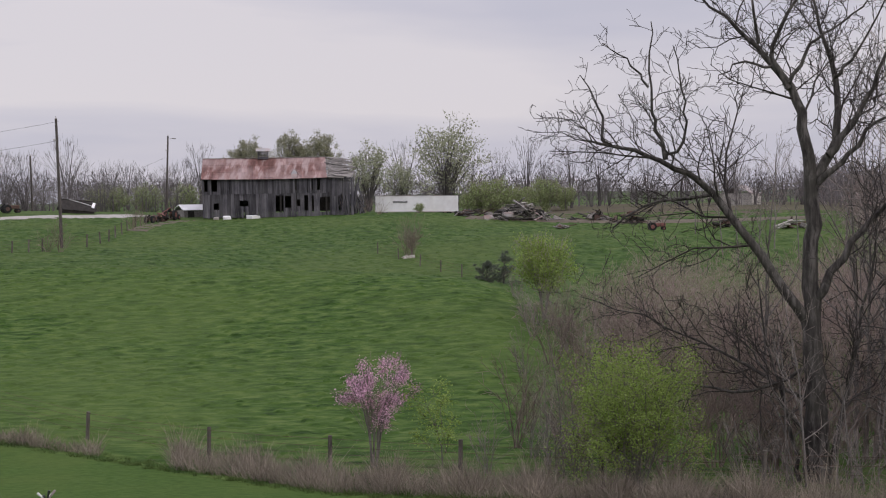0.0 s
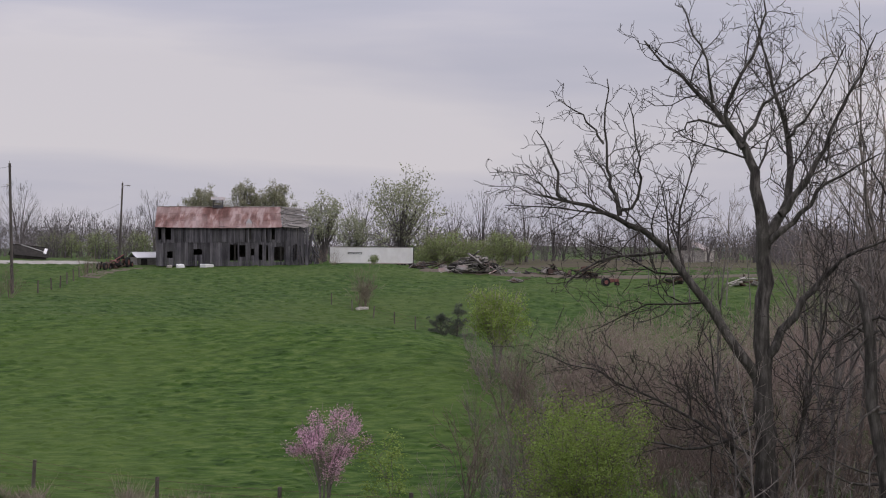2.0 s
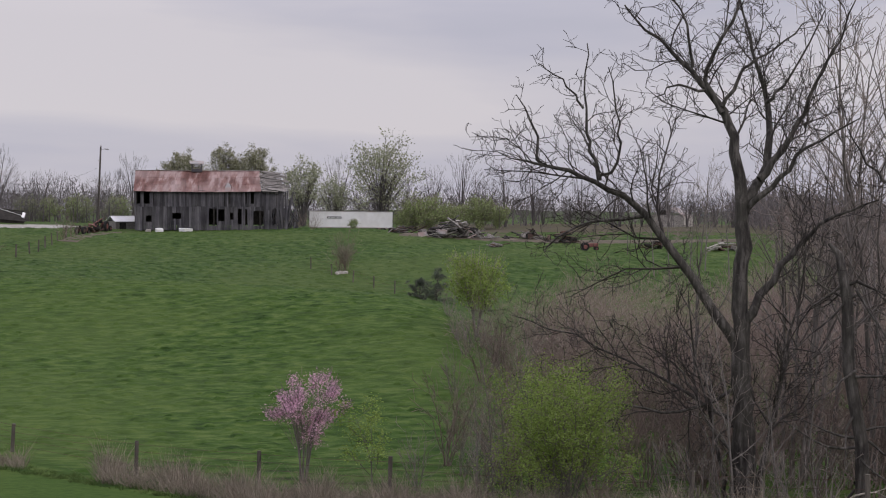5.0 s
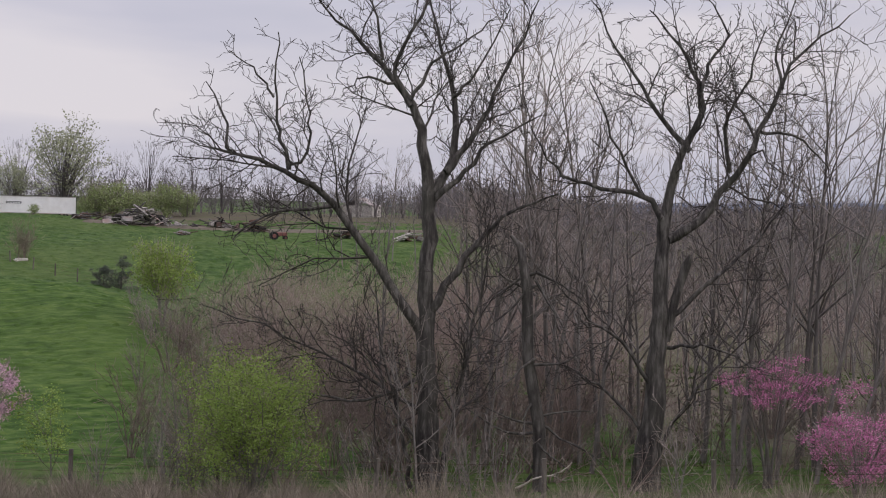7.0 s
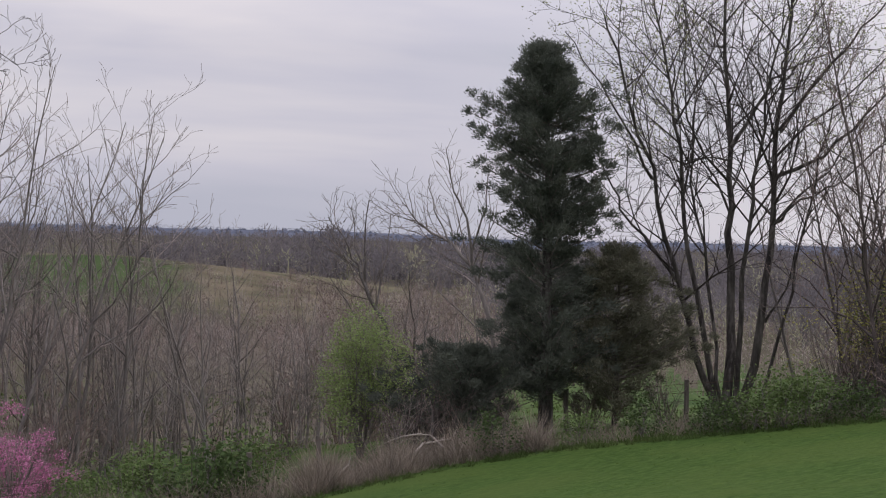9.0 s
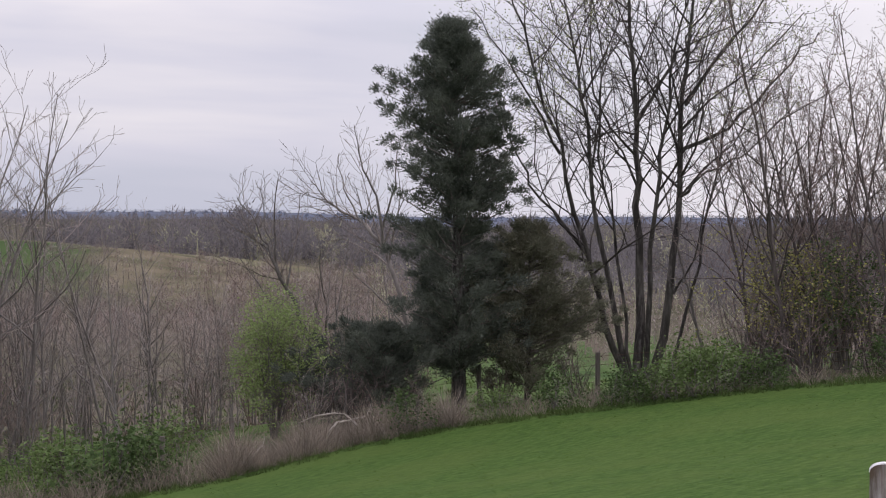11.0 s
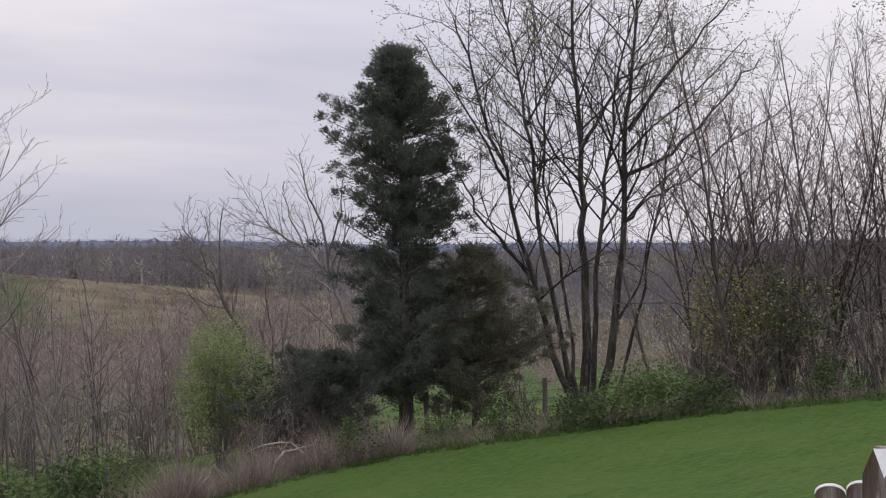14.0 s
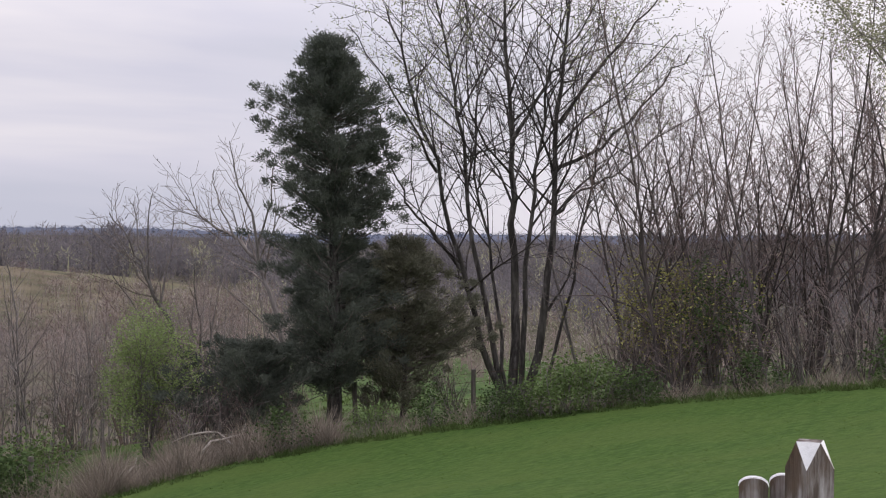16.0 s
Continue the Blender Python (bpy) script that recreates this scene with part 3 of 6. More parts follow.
def cedar(name, seed, height, radius, profile, clumps, mat, label, trunk_r=0.2, bare=0.1, lean=0.0, spray=150, droop=0.0):
    """An evergreen: trunk, upswept boughs, and plumes of fine sprays along each bough, with gaps between the boughs."""
    w = Wood(seed)
    trunk = wander(w, (0, 0, -0.3), (lean, 0, 1), height * 0.97, 10, 0.02, 0.03)
    w.tube(trunk, [trunk_r * (1 - 0.93 * k / 10) for k in range(11)], False)
    g3 = np.random.default_rng(seed)
    cs, outs, sizes = [], [], []
    for c in range(clumps // 4):
        h = bare + (1 - bare) * w.r.random() ** 0.9
        a = w.r.random() * 6.28
        lump = 1 + 0.26 * math.sin(2 * a + 11 * h + seed) + 0.22 * math.sin(5 * a - 27 * h)
        edge = radius * float(np.interp(h, [q[0] for q in profile], [q[1] for q in profile])) * lump * w.r.uniform(0.4, 1.22)
        k = min(int(h * 10), 9)
        axis = trunk[k].lerp(trunk[k + 1], h * 10 - k)
        rise = w.r.uniform(0.1, 0.75) - droop
        tip = axis + Vector((math.cos(a) * edge, math.sin(a) * edge, rise * min(edge, 1.2) * 0.6))
        root = axis - Vector((0, 0, 0.25 * edge))
        w.tube([root, root.lerp(tip, 0.55) - Vector((0, 0, 0.08)), tip], [0.035, 0.022, 0.008], True)
        for q in (0.35, 0.6, 0.82, 1.02):
            p = root.lerp(tip, q) + Vector((w.r.gauss(0, 0.1), w.r.gauss(0, 0.1), w.r.gauss(0, 0.07)))
            cs.append(p)
            outs.append((math.cos(a) * 0.8, math.sin(a) * 0.8, 0.5 + 0.5 * rise))
            sizes.append((0.36 - 0.17 * q) * w.r.uniform(0.75, 1.3) * min(1.0, 0.55 + 0.25 * radius))
    n = len(cs) * spray
    p = np.repeat(np.array([tuple(v) for v in cs]), spray, 0)
    sz = np.repeat(np.array(sizes), spray)[:, None]
    d = np.repeat(np.array(outs), spray, 0) + g3.normal(0, 0.5, (n, 3))
    d /= np.linalg.norm(d, axis=1, keepdims=True)
    q = p + g3.normal(0, 1, (n, 3)) * sz * [0.46, 0.46, 0.32] + d * sz * 0.5
    b = np.cross(d, g3.normal(0, 1, (n, 3)))
    b /= np.linalg.norm(b, axis=1, keepdims=True)
    ln, wd = g3.uniform(0.045, 0.11, (n, 1)), g3.uniform(0.009, 0.019, (n, 1))
    vs = np.stack([q - b * wd, q + d * ln, q + b * wd, q - d * ln * 0.35], 1).reshape(-1, 3)
    return tree_thing(name, w, (0, 0, 0), M_BARK, M_TWIG, label, "tree", 8, (vs, np.arange(n * 4).reshape(-1, 4)), mat, leaf_name="foliage")


def facing(az):
    """The turn that lays a thing's own x axis across the line of sight at that bearing."""
    return radians(-az)


def leafy(name, seed, crown, radii, low, clumps, per, leaf, mat, label, stems=5, girth=0.06, twigs=500, category="shrub", fuzz=0.016, blob=0.32, bark=None):
    """A leafing tree or shrub: fanned stems, a haze of twigs, and leaves in many uneven clumps through a rounded crown."""
    w = Wood(seed)
    cx, cy, cz = 0.0, 0.0, crown
    rx, rz = radii
    pts_c, vs, fs = [], [], []
    for k in range(clumps):
        d = Vector((w.r.gauss(0, 1), w.r.gauss(0, 1), w.r.gauss(0, 1))).normalized()
        q = w.r.uniform(0.1, 1.0) ** 0.5 * (1 + 0.18 * math.sin(5 * d.x + 3 * d.z + seed) + 0.12 * math.sin(9 * d.y - 4 * d.z))
        p = Vector((d.x * rx * q, d.y * rx * q, cz + d.z * rz * q))
        pts_c.append(p)
    for s in range(stems):
        tgt = w.r.choice(pts_c)
        top = Vector((tgt.x * 0.9, tgt.y * 0.9, max(tgt.z, cz * 0.9)))
        mid = Vector((top.x * 0.35, top.y * 0.35, top.z * 0.5))
        w.tube([Vector((w.r.gauss(0, 0.03 * rx), w.r.gauss(0, 0.03 * rx), -0.2)), mid, mid.lerp(top, 0.5), top], [girth, girth * 0.7, girth * 0.45, girth * 0.15], False)
    for p in pts_c:
        root = Vector((p.x * 0.3, p.y * 0.3, max(low, p.z * 0.55)))
        m = root.lerp(p, 0.5) + Vector((0, 0, 0.06 * rz))
        w.tube([root, m, p], [girth * 0.2, girth * 0.14, fuzz * 0.6], True)
        for k in range(max(1, twigs // clumps)):
            a = p + Vector((w.r.gauss(0, blob * rx * 0.4), w.r.gauss(0, blob * rx * 0.4), w.r.gauss(0, blob * rz * 0.4)))
            b = a + (a - Vector((0, 0, cz * 0.5))).normalized() * w.r.uniform(0.1, 0.3) * rx
            w.tube([a, b], [fuzz * 0.7, fuzz * 0.3], True)
        for k in range(per):
            c = p + Vector((w.r.gauss(0, blob * rx * 0.5), w.r.gauss(0, blob * rx * 0.5), w.r.gauss(0, blob * rz * 0.5)))
            sz = leaf * w.r.uniform(0.6, 1.35)
            a = Vector((w.r.gauss(0, 1), w.r.gauss(0, 1), w.r.gauss(0, 0.6))).normalized()
            b = a.cross(Vector((w.r.gauss(0, 1), w.r.gauss(0, 1), w.r.gauss(0, 1)))).normalized()
            i = len(vs)
            vs += [c - a * sz * 0.5, c + b * sz * 0.34, c + a * sz * 0.5, c - b * sz * 0.34]
            fs.append((i, i + 1, i + 2, i + 3))
    lv = (np.array([tuple(v) for v in vs]), np.array(fs)) if fs else None
    return tree_thing(name, w, (0, 0, -500), bark or M_SLIM, bark or M_SLIMTWIG, label, category, 5, lv, mat)


# ---------------------------------------------------------------- the two tall walnuts
w = Wood(11)
trunk_pts = [(0, -0.4), (-0.1, 1.2), (-0.2, 4.6), (-0.2, 7.0), (-0.2, 9.2)]
trunk_line(w, trunk_pts, 0.40, 0.21)
for pts, r0, r1 in (
    ([(-0.3, 4.7), (-1.3, 6.4), (-3.0, 8.8), (-4.5, 9.8), (-6.0, 10.3), (-6.8, 10.5)], 0.19, 0.022),
    ([(-4.5, 9.9), (-4.7, 10.8), (-5.0, 12.1), (-4.9, 14.1)], 0.08, 0.016),
    ([(-4.5, 9.9), (-3.9, 10.6), (-3.8, 11.6), (-4.1, 13.2)], 0.06, 0.015),
    ([(-6.3, 10.4), (-6.6, 11.5), (-7.2, 12.6)], 0.06, 0.014),
    ([(-5.0, 12.1), (-5.7, 13.0), (-6.4, 13.5)], 0.04, 0.014),
    ([(-3.0, 8.8), (-4.7, 8.6), (-5.9, 8.0), (-6.0, 7.7)], 0.06, 0.014),
    ([(-0.2, 9.1), (-0.5, 11.2), (-1.2, 12.7), (-2.4, 13.8), (-3.8, 15.3)], 0.21, 0.02),
    ([(-0.8, 11.9), (-1.2, 13.3), (-0.4, 15.1), (-0.2, 16.9)], 0.10, 0.017),
    ([(-0.8, 12.1), (-0.2, 13.2), (0.8, 13.9), (1.7, 14.6)], 0.07, 0.016),
    ([(-1.7, 13.3), (-1.9, 14.5), (-2.6, 16.2)], 0.06, 0.016),
    ([(-1.3, 12.6), (-2.3, 12.7), (-2.9, 12.3)], 0.05, 0.014),
    ([(-0.2, 9.2), (0.5, 10.3), (0.5, 12.2), (0.1, 13.9), (-0.5, 16.1)], 0.18, 0.017),
    ([(0.5, 12.2), (1.2, 12.9), (2.1, 14.7)], 0.06, 0.016),
    ([(0.3, 9.9), (1.2, 11.2), (2.0, 12.8), (3.1, 15.3)], 0.13, 0.017),
    ([(-0.1, 8.9), (0.7, 9.7), (1.7, 10.8), (3.2, 11.7)], 0.13, 0.017),
    ([(-0.1, 5.6), (1.0, 7.3), (2.1, 8.5), (3.8, 9.3)], 0.16, 0.02),
    ([(-0.3, 3.6), (-2.1, 2.8), (-4.3, 3.0), (-6.5, 3.5)], 0.07, 0.014),
    ([(-0.3, 2.5), (-2.2, 3.5), (-4.6, 4.7), (-7.4, 5.6)], 0.07, 0.012),
    ([(0.0, 1.0), (-1.2, 2.6), (-2.0, 4.0), (-3.4, 5.0)], 0.07, 0.012),
    ([(0.3, 0.2), (0.7, 2.5), (1.3, 5.2), (1.7, 8.0)], 0.10, 0.02),
    ([(-0.6, 0.1), (-0.9, 2.0), (-1.6, 4.4), (-1.8, 6.5)], 0.08, 0.015),
):
    limb(w, pts, r0, r1, BIG, 4)
walnut = tree_thing("walnut_tree", w, spot(14.1, 46, -0.1), M_BARK, M_WALNUTTWIG, "tall bare walnut tree with a wide low limb beside the pasture", sides=8)
walnut.rotation_euler = (0, 0, facing(14.1))

w = Wood(12)
trunk_line(w, [(-0.3, -0.6), (-0.2, 0.2), (0.0, 2.9), (0.1, 6.4), (0.2, 8.5)], 0.44, 0.2)
for pts, r0, r1 in (
    ([(0.2, 8.4), (0.5, 9.9), (1.2, 11.8), (0.8, 13.2), (-0.4, 14.7)], 0.18, 0.017),
    ([(1.2, 11.8), (1.3, 12.9), (1.9, 14.1), (1.3, 15.3)], 0.09, 0.016),
    ([(0.9, 10.5), (-0.1, 11.7), (-1.1, 13.2), (-2.2, 15.1)], 0.10, 0.016),
    ([(0.2, 8.3), (-0.5, 9.1), (-2.1, 9.4), (-3.1, 9.9), (-3.9, 11.2)], 0.12, 0.016),
    ([(-0.5, 9.1), (-1.4, 10.8), (-2.1, 12.5)], 0.06, 0.015),
    ([(0.3, 7.8), (1.6, 8.7), (3.0, 11.1), (3.9, 13.1), (5.6, 14.7)], 0.17, 0.017),
    ([(3.0, 11.1), (4.3, 10.9), (5.2, 10.0)], 0.06, 0.014),
    ([(2.1, 9.9), (1.9, 11.2), (2.5, 12.6), (3.0, 14.1)], 0.08, 0.016),
    ([(3.6, 12.4), (3.4, 13.6), (4.0, 15.2)], 0.06, 0.016),
    ([(0.4, 4.5), (1.4, 4.7), (3.1, 4.1)], 0.07, 0.015),
    ([(0.2, 2.9), (-1.0, 4.7), (-2.0, 5.4), (-3.1, 6.7)], 0.08, 0.014),
    ([(0.4, 5.4), (1.9, 6.8), (3.1, 7.9), (4.2, 9.5)], 0.09, 0.016),
    ([(0.0, 1.5), (-1.4, 3.0), (-2.4, 3.6), (-3.9, 4.0)], 0.06, 0.012),
    ([(0.0, 0.5), (0.9, 2.8), (2.4, 4.6), (3.0, 6.6)], 0.08, 0.014),
):
    limb(w, pts, r0, r1, BIG, 4)
w.tube([Vector((0.3, 0.1, 4.7)), Vector((0.6, 0.0, 6.1)), Vector((0.9, -0.1, 7.1)), Vector((1.0, -0.15, 7.35))], [0.15, 0.13, 0.14, 0.05], False)
walnut_b = tree_thing("walnut_tree", w, spot(22.6, 46, -0.1), M_BARK, M_WALNUTTWIG, "tall bare walnut tree with a broken knobbed stub", sides=8)
walnut_b.rotation_euler = (0, 0, facing(22.6))

# the vine-choked dead trunk between them
w = Wood(13)
dead = [Vector((0.35, 0, -0.3)), Vector((0.3, 0, 2.0)), Vector((-0.1, 0.1, 4.2)), Vector((-0.15, 0, 6.2)), Vector((-0.4, 0, 7.6)), Vector((-0.7, 0, 7.9))]
w.tube(dead, [0.24, 0.2, 0.18, 0.17, 0.12, 0.04], False)
for k in range(16):
    h = w.r.uniform(0.5, 7.0)
    s = w.r.choice([-1, 1])
    pts = wander(w, (0.1, 0, h), (s * w.r.uniform(0.4, 1), w.r.gauss(0, 0.4), w.r.uniform(-0.9, 0.5)), w.r.uniform(1.5, 3.2), 6, 0.2, -0.05)
    sprout(w, pts, 0.05, 0.012, 1, 3, BIG)
dead_tree = tree_thing("dead_tree", w, spot(17.9, 45.5, -0.1), M_BARK, M_TWIG, "dark dead trunk choked with hanging vines")
dead_tree.rotation_euler = (0, 0, facing(17.9))

# ---------------------------------------------------------------- the budding clump by the lawn
w = Wood(14)
for pts, r0, r1 in (
    ([(-0.22, -0.3), (-1.1, 2.0), (-2.1, 5.5), (-3.2, 9.4), (-4.1, 12.2)], 0.17, 0.02),
    ([(-0.1, -0.3), (-0.2, 4.7), (-0.3, 8.2), (-0.6, 12.1), (-0.8, 15.0)], 0.20, 0.025),
    ([(0.25, -0.3), (0.9, 4.1), (1.1, 8.2), (1.4, 11.6), (1.5, 15.0)], 0.19, 0.02),
    ([(0.2, -0.3), (0.2, 4.3), (0.5, 7.3), (0.9, 10.3), (1.9, 13.5)], 0.12, 0.02),
    ([(-0.3, -0.3), (-1.4, 5.0), (-2.0, 9.1), (-2.5, 11.9), (-2.9, 14.2)], 0.12, 0.016),
    ([(1.2, 8.8), (2.4, 10.5), (3.5, 11.8), (4.3, 12.7)], 0.08, 0.016),
    ([(1.0, 7.3), (2.5, 8.1), (4.0, 9.7), (5.1, 10.9)], 0.09, 0.016),
    ([(-1.7, 4.1), (-3.2, 5.9), (-4.1, 7.5), (-4.6, 9.4)], 0.07, 0.014),
    ([(-1.5, 3.9), (-2.8, 4.3), (-3.9, 4.5)], 0.07, 0.02),
    ([(-0.3, 8.2), (0.7, 10.0), (1.4, 11.2), (2.6, 13.2)], 0.08, 0.016),
    ([(-2.6, 7.3), (-3.9, 9.6), (-5.3, 11.7)], 0.06, 0.014),
    ([(1.1, 6.0), (1.9, 6.8), (3.2, 7.4), (4.4, 8.8)], 0.06, 0.014),
    ([(0.9, 3.0), (1.6, 4.6), (2.0, 6.6)], 0.05, 0.014),
    ([(0.5, -0.3), (1.5, 3.0), (2.2, 6.6), (2.7, 9.6), (3.0, 12.4)], 0.08, 0.012),
    ([(-0.2, -0.3), (-0.7, 3.2), (-1.3, 7.2), (-1.5, 11.0), (-1.9, 13.6)], 0.085, 0.012),
):
    limb(w, pts, r0, r1, FINE, 4, rough=0.13)
high = [t for t in w.tips if t[0].z > 8.0 and abs(t[0].x) + 0.5 * abs(t[0].y) + 0.35 * (t[0].z - 8) > 3.2]
clump = tree_thing("maple_clump", w, spot(57.2, 46.5, -0.1), M_BARK, M_WALNUTTWIG, "many-stemmed tall maple clump just coming into pale leaf", sides=7,
                   leaves=leaf_quads(w, high, 2, 0.16, 0.075), leaf_mat=M_LEAF_PALE, many=True)
clump.rotation_euler = (0, 0, facing(57.2))

# ---------------------------------------------------------------- cedars
big_cedar = cedar("cedar_tree", 21, 12.1, 1.9, [(0.08, 0.3), (0.2, 0.85), (0.35, 0.98), (0.46, 0.95), (0.53, 0.80), (0.62, 0.95), (0.78, 1.0), (0.86, 0.78), (0.93, 0.44), (1.0, 0.06)], 1300, M_CEDAR,
                  "tall dark green cedar tree with a narrow dense crown", 0.24, 0.13, 0.0)
big_cedar.location = spot(50.2, 44.3, -0.05)
side_cedar = cedar("cedar_tree", 22, 5.7, 2.0, [(0.1, 0.6), (0.3, 1.0), (0.5, 0.95), (0.75, 0.75), (0.9, 0.5), (1.0, 0.2)], 480, M_CEDAR_BROWN,
                   "small bronzed cedar tree with a broad ragged crown", 0.1, 0.12, 0.02)
side_cedar.location = spot(52.8, 45.2, -0.05)
low_cedar = cedar("cedar_tree", 23, 3.2, 2.3, [(0.1, 0.5), (0.4, 1.0), (0.65, 0.95), (0.85, 0.6), (1.0, 0.2)], 400, M_CEDAR, "low spreading dark cedar beside the lawn", 0.08, 0.2)
low_cedar.location = spot(46.9, 44.2, -0.05)
for az, r, h, rad in ((2.3, 103, 2.7, 0.8), (1.65, 102, 1.6, 0.85)):
    c = cedar("cedar_tree", 30 + int(h), h, rad, [(0.05, 0.7), (0.4, 1.0), (0.7, 0.7), (1.0, 0.15)], 90, M_CEDAR, "small dark cedar at the edge of the pasture", 0.06, 0.04, spray=60)
    c.location = spot(az, r, -0.05)

# ---------------------------------------------------------------- redbuds and leafing shrubs along the fence
rb = leafy("redbud_tree", 41, 2.7, (1.25, 1.2), 0.7, 62, 110, 0.06, M_PINK, "small redbud tree covered in pale pink blossom", 5, 0.045, 420, "tree", blob=0.2)
rb.location = spot(-2.8, 50, -0.1)
rb = leafy("redbud_tree", 42, 3.5, (1.9, 0.75), 2.0, 60, 95, 0.06, M_PINK_DEEP, "redbud tree in deep pink blossom under bare trees", 6, 0.06, 500, "tree", blob=0.15)
rb.location = spot(27.0, 47.0, -0.3)
rb = leafy("redbud_tree", 43, 2.0, (1.45, 1.3), 0.5, 70, 100, 0.06, M_PINK_DEEP, "low redbud tree thick with deep pink blossom", 6, 0.05, 500, "tree", blob=0.17)
rb.location = spot(30.3, 43.2, -0.4)
sap = shrub(44, 2.7, 0.14, 2, "sapling", "thin sapling with sparse fresh green leaves", M_TWIG, (M_LEAF, 46, 0.16, 0.09), last=2, category="tree")
sap.location = spot(-0.15, 50, -0.1)
gb = shrub(45, 4.3, 0.62, 20, "green_shrub", "rounded shrub in fresh bright green leaf", M_TWIG, (M_LEAF, 62, 0.17, 0.065))
gb.location = spot(7.3, 43.5, -0.1)
gb = shrub(46, 4.3, 0.27, 13, "green_shrub", "upright shrub in fresh soft green leaf beside the fence", M_TWIG, (M_LEAF_SPRING, 48, 0.16, 0.07))
gb.location = spot(43.1, 44.5, -0.1)
gb = leafy("willow_tree", 47, 3.4, (1.75, 1.5), 0.8, 70, 95, 0.13, M_LEAF, "small yellow-green willow at the foot of the pasture", 5, 0.06, 700, "tree")
gb.location = spot(3.85, 86, -0.1)
yb = shrub(48, 4.0, 0.6, 16, "honeysuckle_shrub", "broad shrub with yellow-green young leaves", M_DARKTWIG, (M_LEAF_YELLOW, 10, 0.15, 0.085))
yb.location = spot(62.9, 42.6, -0.1)
yb = shrub(49, 3.4, 0.6, 15, "evergreen_shrub", "dense dark green shrub at the edge of the lawn", M_DARKTWIG, (M_LEAF_DARK, 14, 0.14, 0.09))
yb.location = spot(64.6, 42.8, -0.1)
# tree in pale leaf that overhangs the end of the lawn
lt = slim_tree(50, 13.5, -0.10, 0.15, 3, dict(SLIM, **{"per_m": [1.1, 1.6, 2.2], "from": [0.35, 0.2, 0.1], "ratio": [0.42, 0.4, 0.4]}), None, "leafing_tree", "tall tree in pale green new leaf beside the lawn", (M_LEAF_OLIVE, 60, 0.24, 0.08))
lt.location = spot(74.6, 41.0, -0.1)
# leaning and fan-shaped bare trees past the lawn
for seed, az, r, h, lean, stems in ((57, 60.2, 47.5, 9.0, 0.05, 2), (58, 61.9, 45, 9.5, -0.03, 1), (53, 37.4, 52, 11.0, 0.0, 2), (54, 61.2, 46, 8.0, -0.05, 2), 
                                    (56, 62.6, 47, 9.5, 0.12, 2)):
    tt = slim_tree(seed, h, lean, 0.075, 3, dict(SLIM, **{"per_m": [1.2, 1.8, 2.2], "angle": 40}), None, "bare_tree", "leaning bare tree with fine upswept twigs", None, stems)
    tt.location = spot(az, r, -0.1)
    tt.rotation_euler = (0, 0, facing(az))
for seed, az, lines in (
    (51, 45.3, (([(0, -0.3), (-0.75, 2.1), (-1.7, 4.0), (-2.25, 5.3), (-3.1, 6.6)], 0.15, 0.014), ([(-1.7, 4.0), (-2.2, 5.6), (-2.45, 7.0)], 0.06, 0.012), ([(-1.9, 4.5), (-1.9, 6.0), (-1.8, 7.2)], 0.06, 0.012),
                ([(-1.5, 3.6), (-1.2, 5.4), (-1.1, 6.8)], 0.05, 0.012), ([(-0.6, 1.9), (-1.5, 2.6), (-2.8, 4.2), (-3.5, 5.4)], 0.05, 0.012), ([(-0.3, 0.9), (-0.2, 3.0), (-0.5, 5.4)], 0.06, 0.012))),
    (52, 48.8, (([(0, -0.3), (-0.66, 2.45), (-1.3, 4.5), (-2.1, 5.5), (-3.0, 6.0), (-3.9, 6.9)], 0.15, 0.014), ([(-1.3, 4.5), (-1.6, 6.4), (-2.1, 7.5), (-2.3, 8.7)], 0.08, 0.012), ([(-1.4, 5.2), (-0.95, 6.8), (-0.85, 7.9)], 0.06, 0.012),
                ([(-2.1, 5.5), (-2.7, 6.7), (-2.9, 7.6)], 0.05, 0.012), ([(-0.5, 1.9), (-1.5, 3.0), (-2.6, 4.0), (-3.3, 4.2)], 0.05, 0.012)))):
    w = Wood(seed)
    for pts, r0, r1 in lines:
        limb(w, [(u, v + (0.8 if v > 0 else 0)) for u, v in pts], r0, r1, dict(FINE, **{"per_m": [1.2, 2.8, 3.2, 3.0]}), 3, rough=0.07)
    tt = tree_thing("bare_tree", w, spot(az, 50, -0.1), M_SLIM, M_SLIMTWIG, "bare tree leaning hard, with a fan of fine upswept twigs", sides=6)
    tt.rotation_euler = (0, 0, facing(az))
# tall slender stems that lean out of the thicket
for k, (az, lean, h, r) in enumerate(((25.6, 0.10, 13.0, 47), (27.2, 0.16, 14.2, 49), (28.6, 0.20, 14.5, 48), (29.8, 0.22, 13.6, 50), (31.0, 0.25, 12.6, 49), (32.0, 0.28, 11.5, 51), (33.2, 0.2, 10.0, 52), (20.2, 0.02, 13.0, 50), (18.4, 0.05, 13.5, 52))):
    tt = slim_tree(60 + k, h, lean, 0.10, 3, dict(SLIM, **{"per_m": [1.0, 1.5, 2.0], "from": [0.3, 0.2, 0.1], "angle": 34}), None, "bare_tree", "tall slender bare tree leaning out of the thicket")
    tt.location = spot(az, r, -0.1)
    tt.rotation_euler = (0, 0, facing(az))

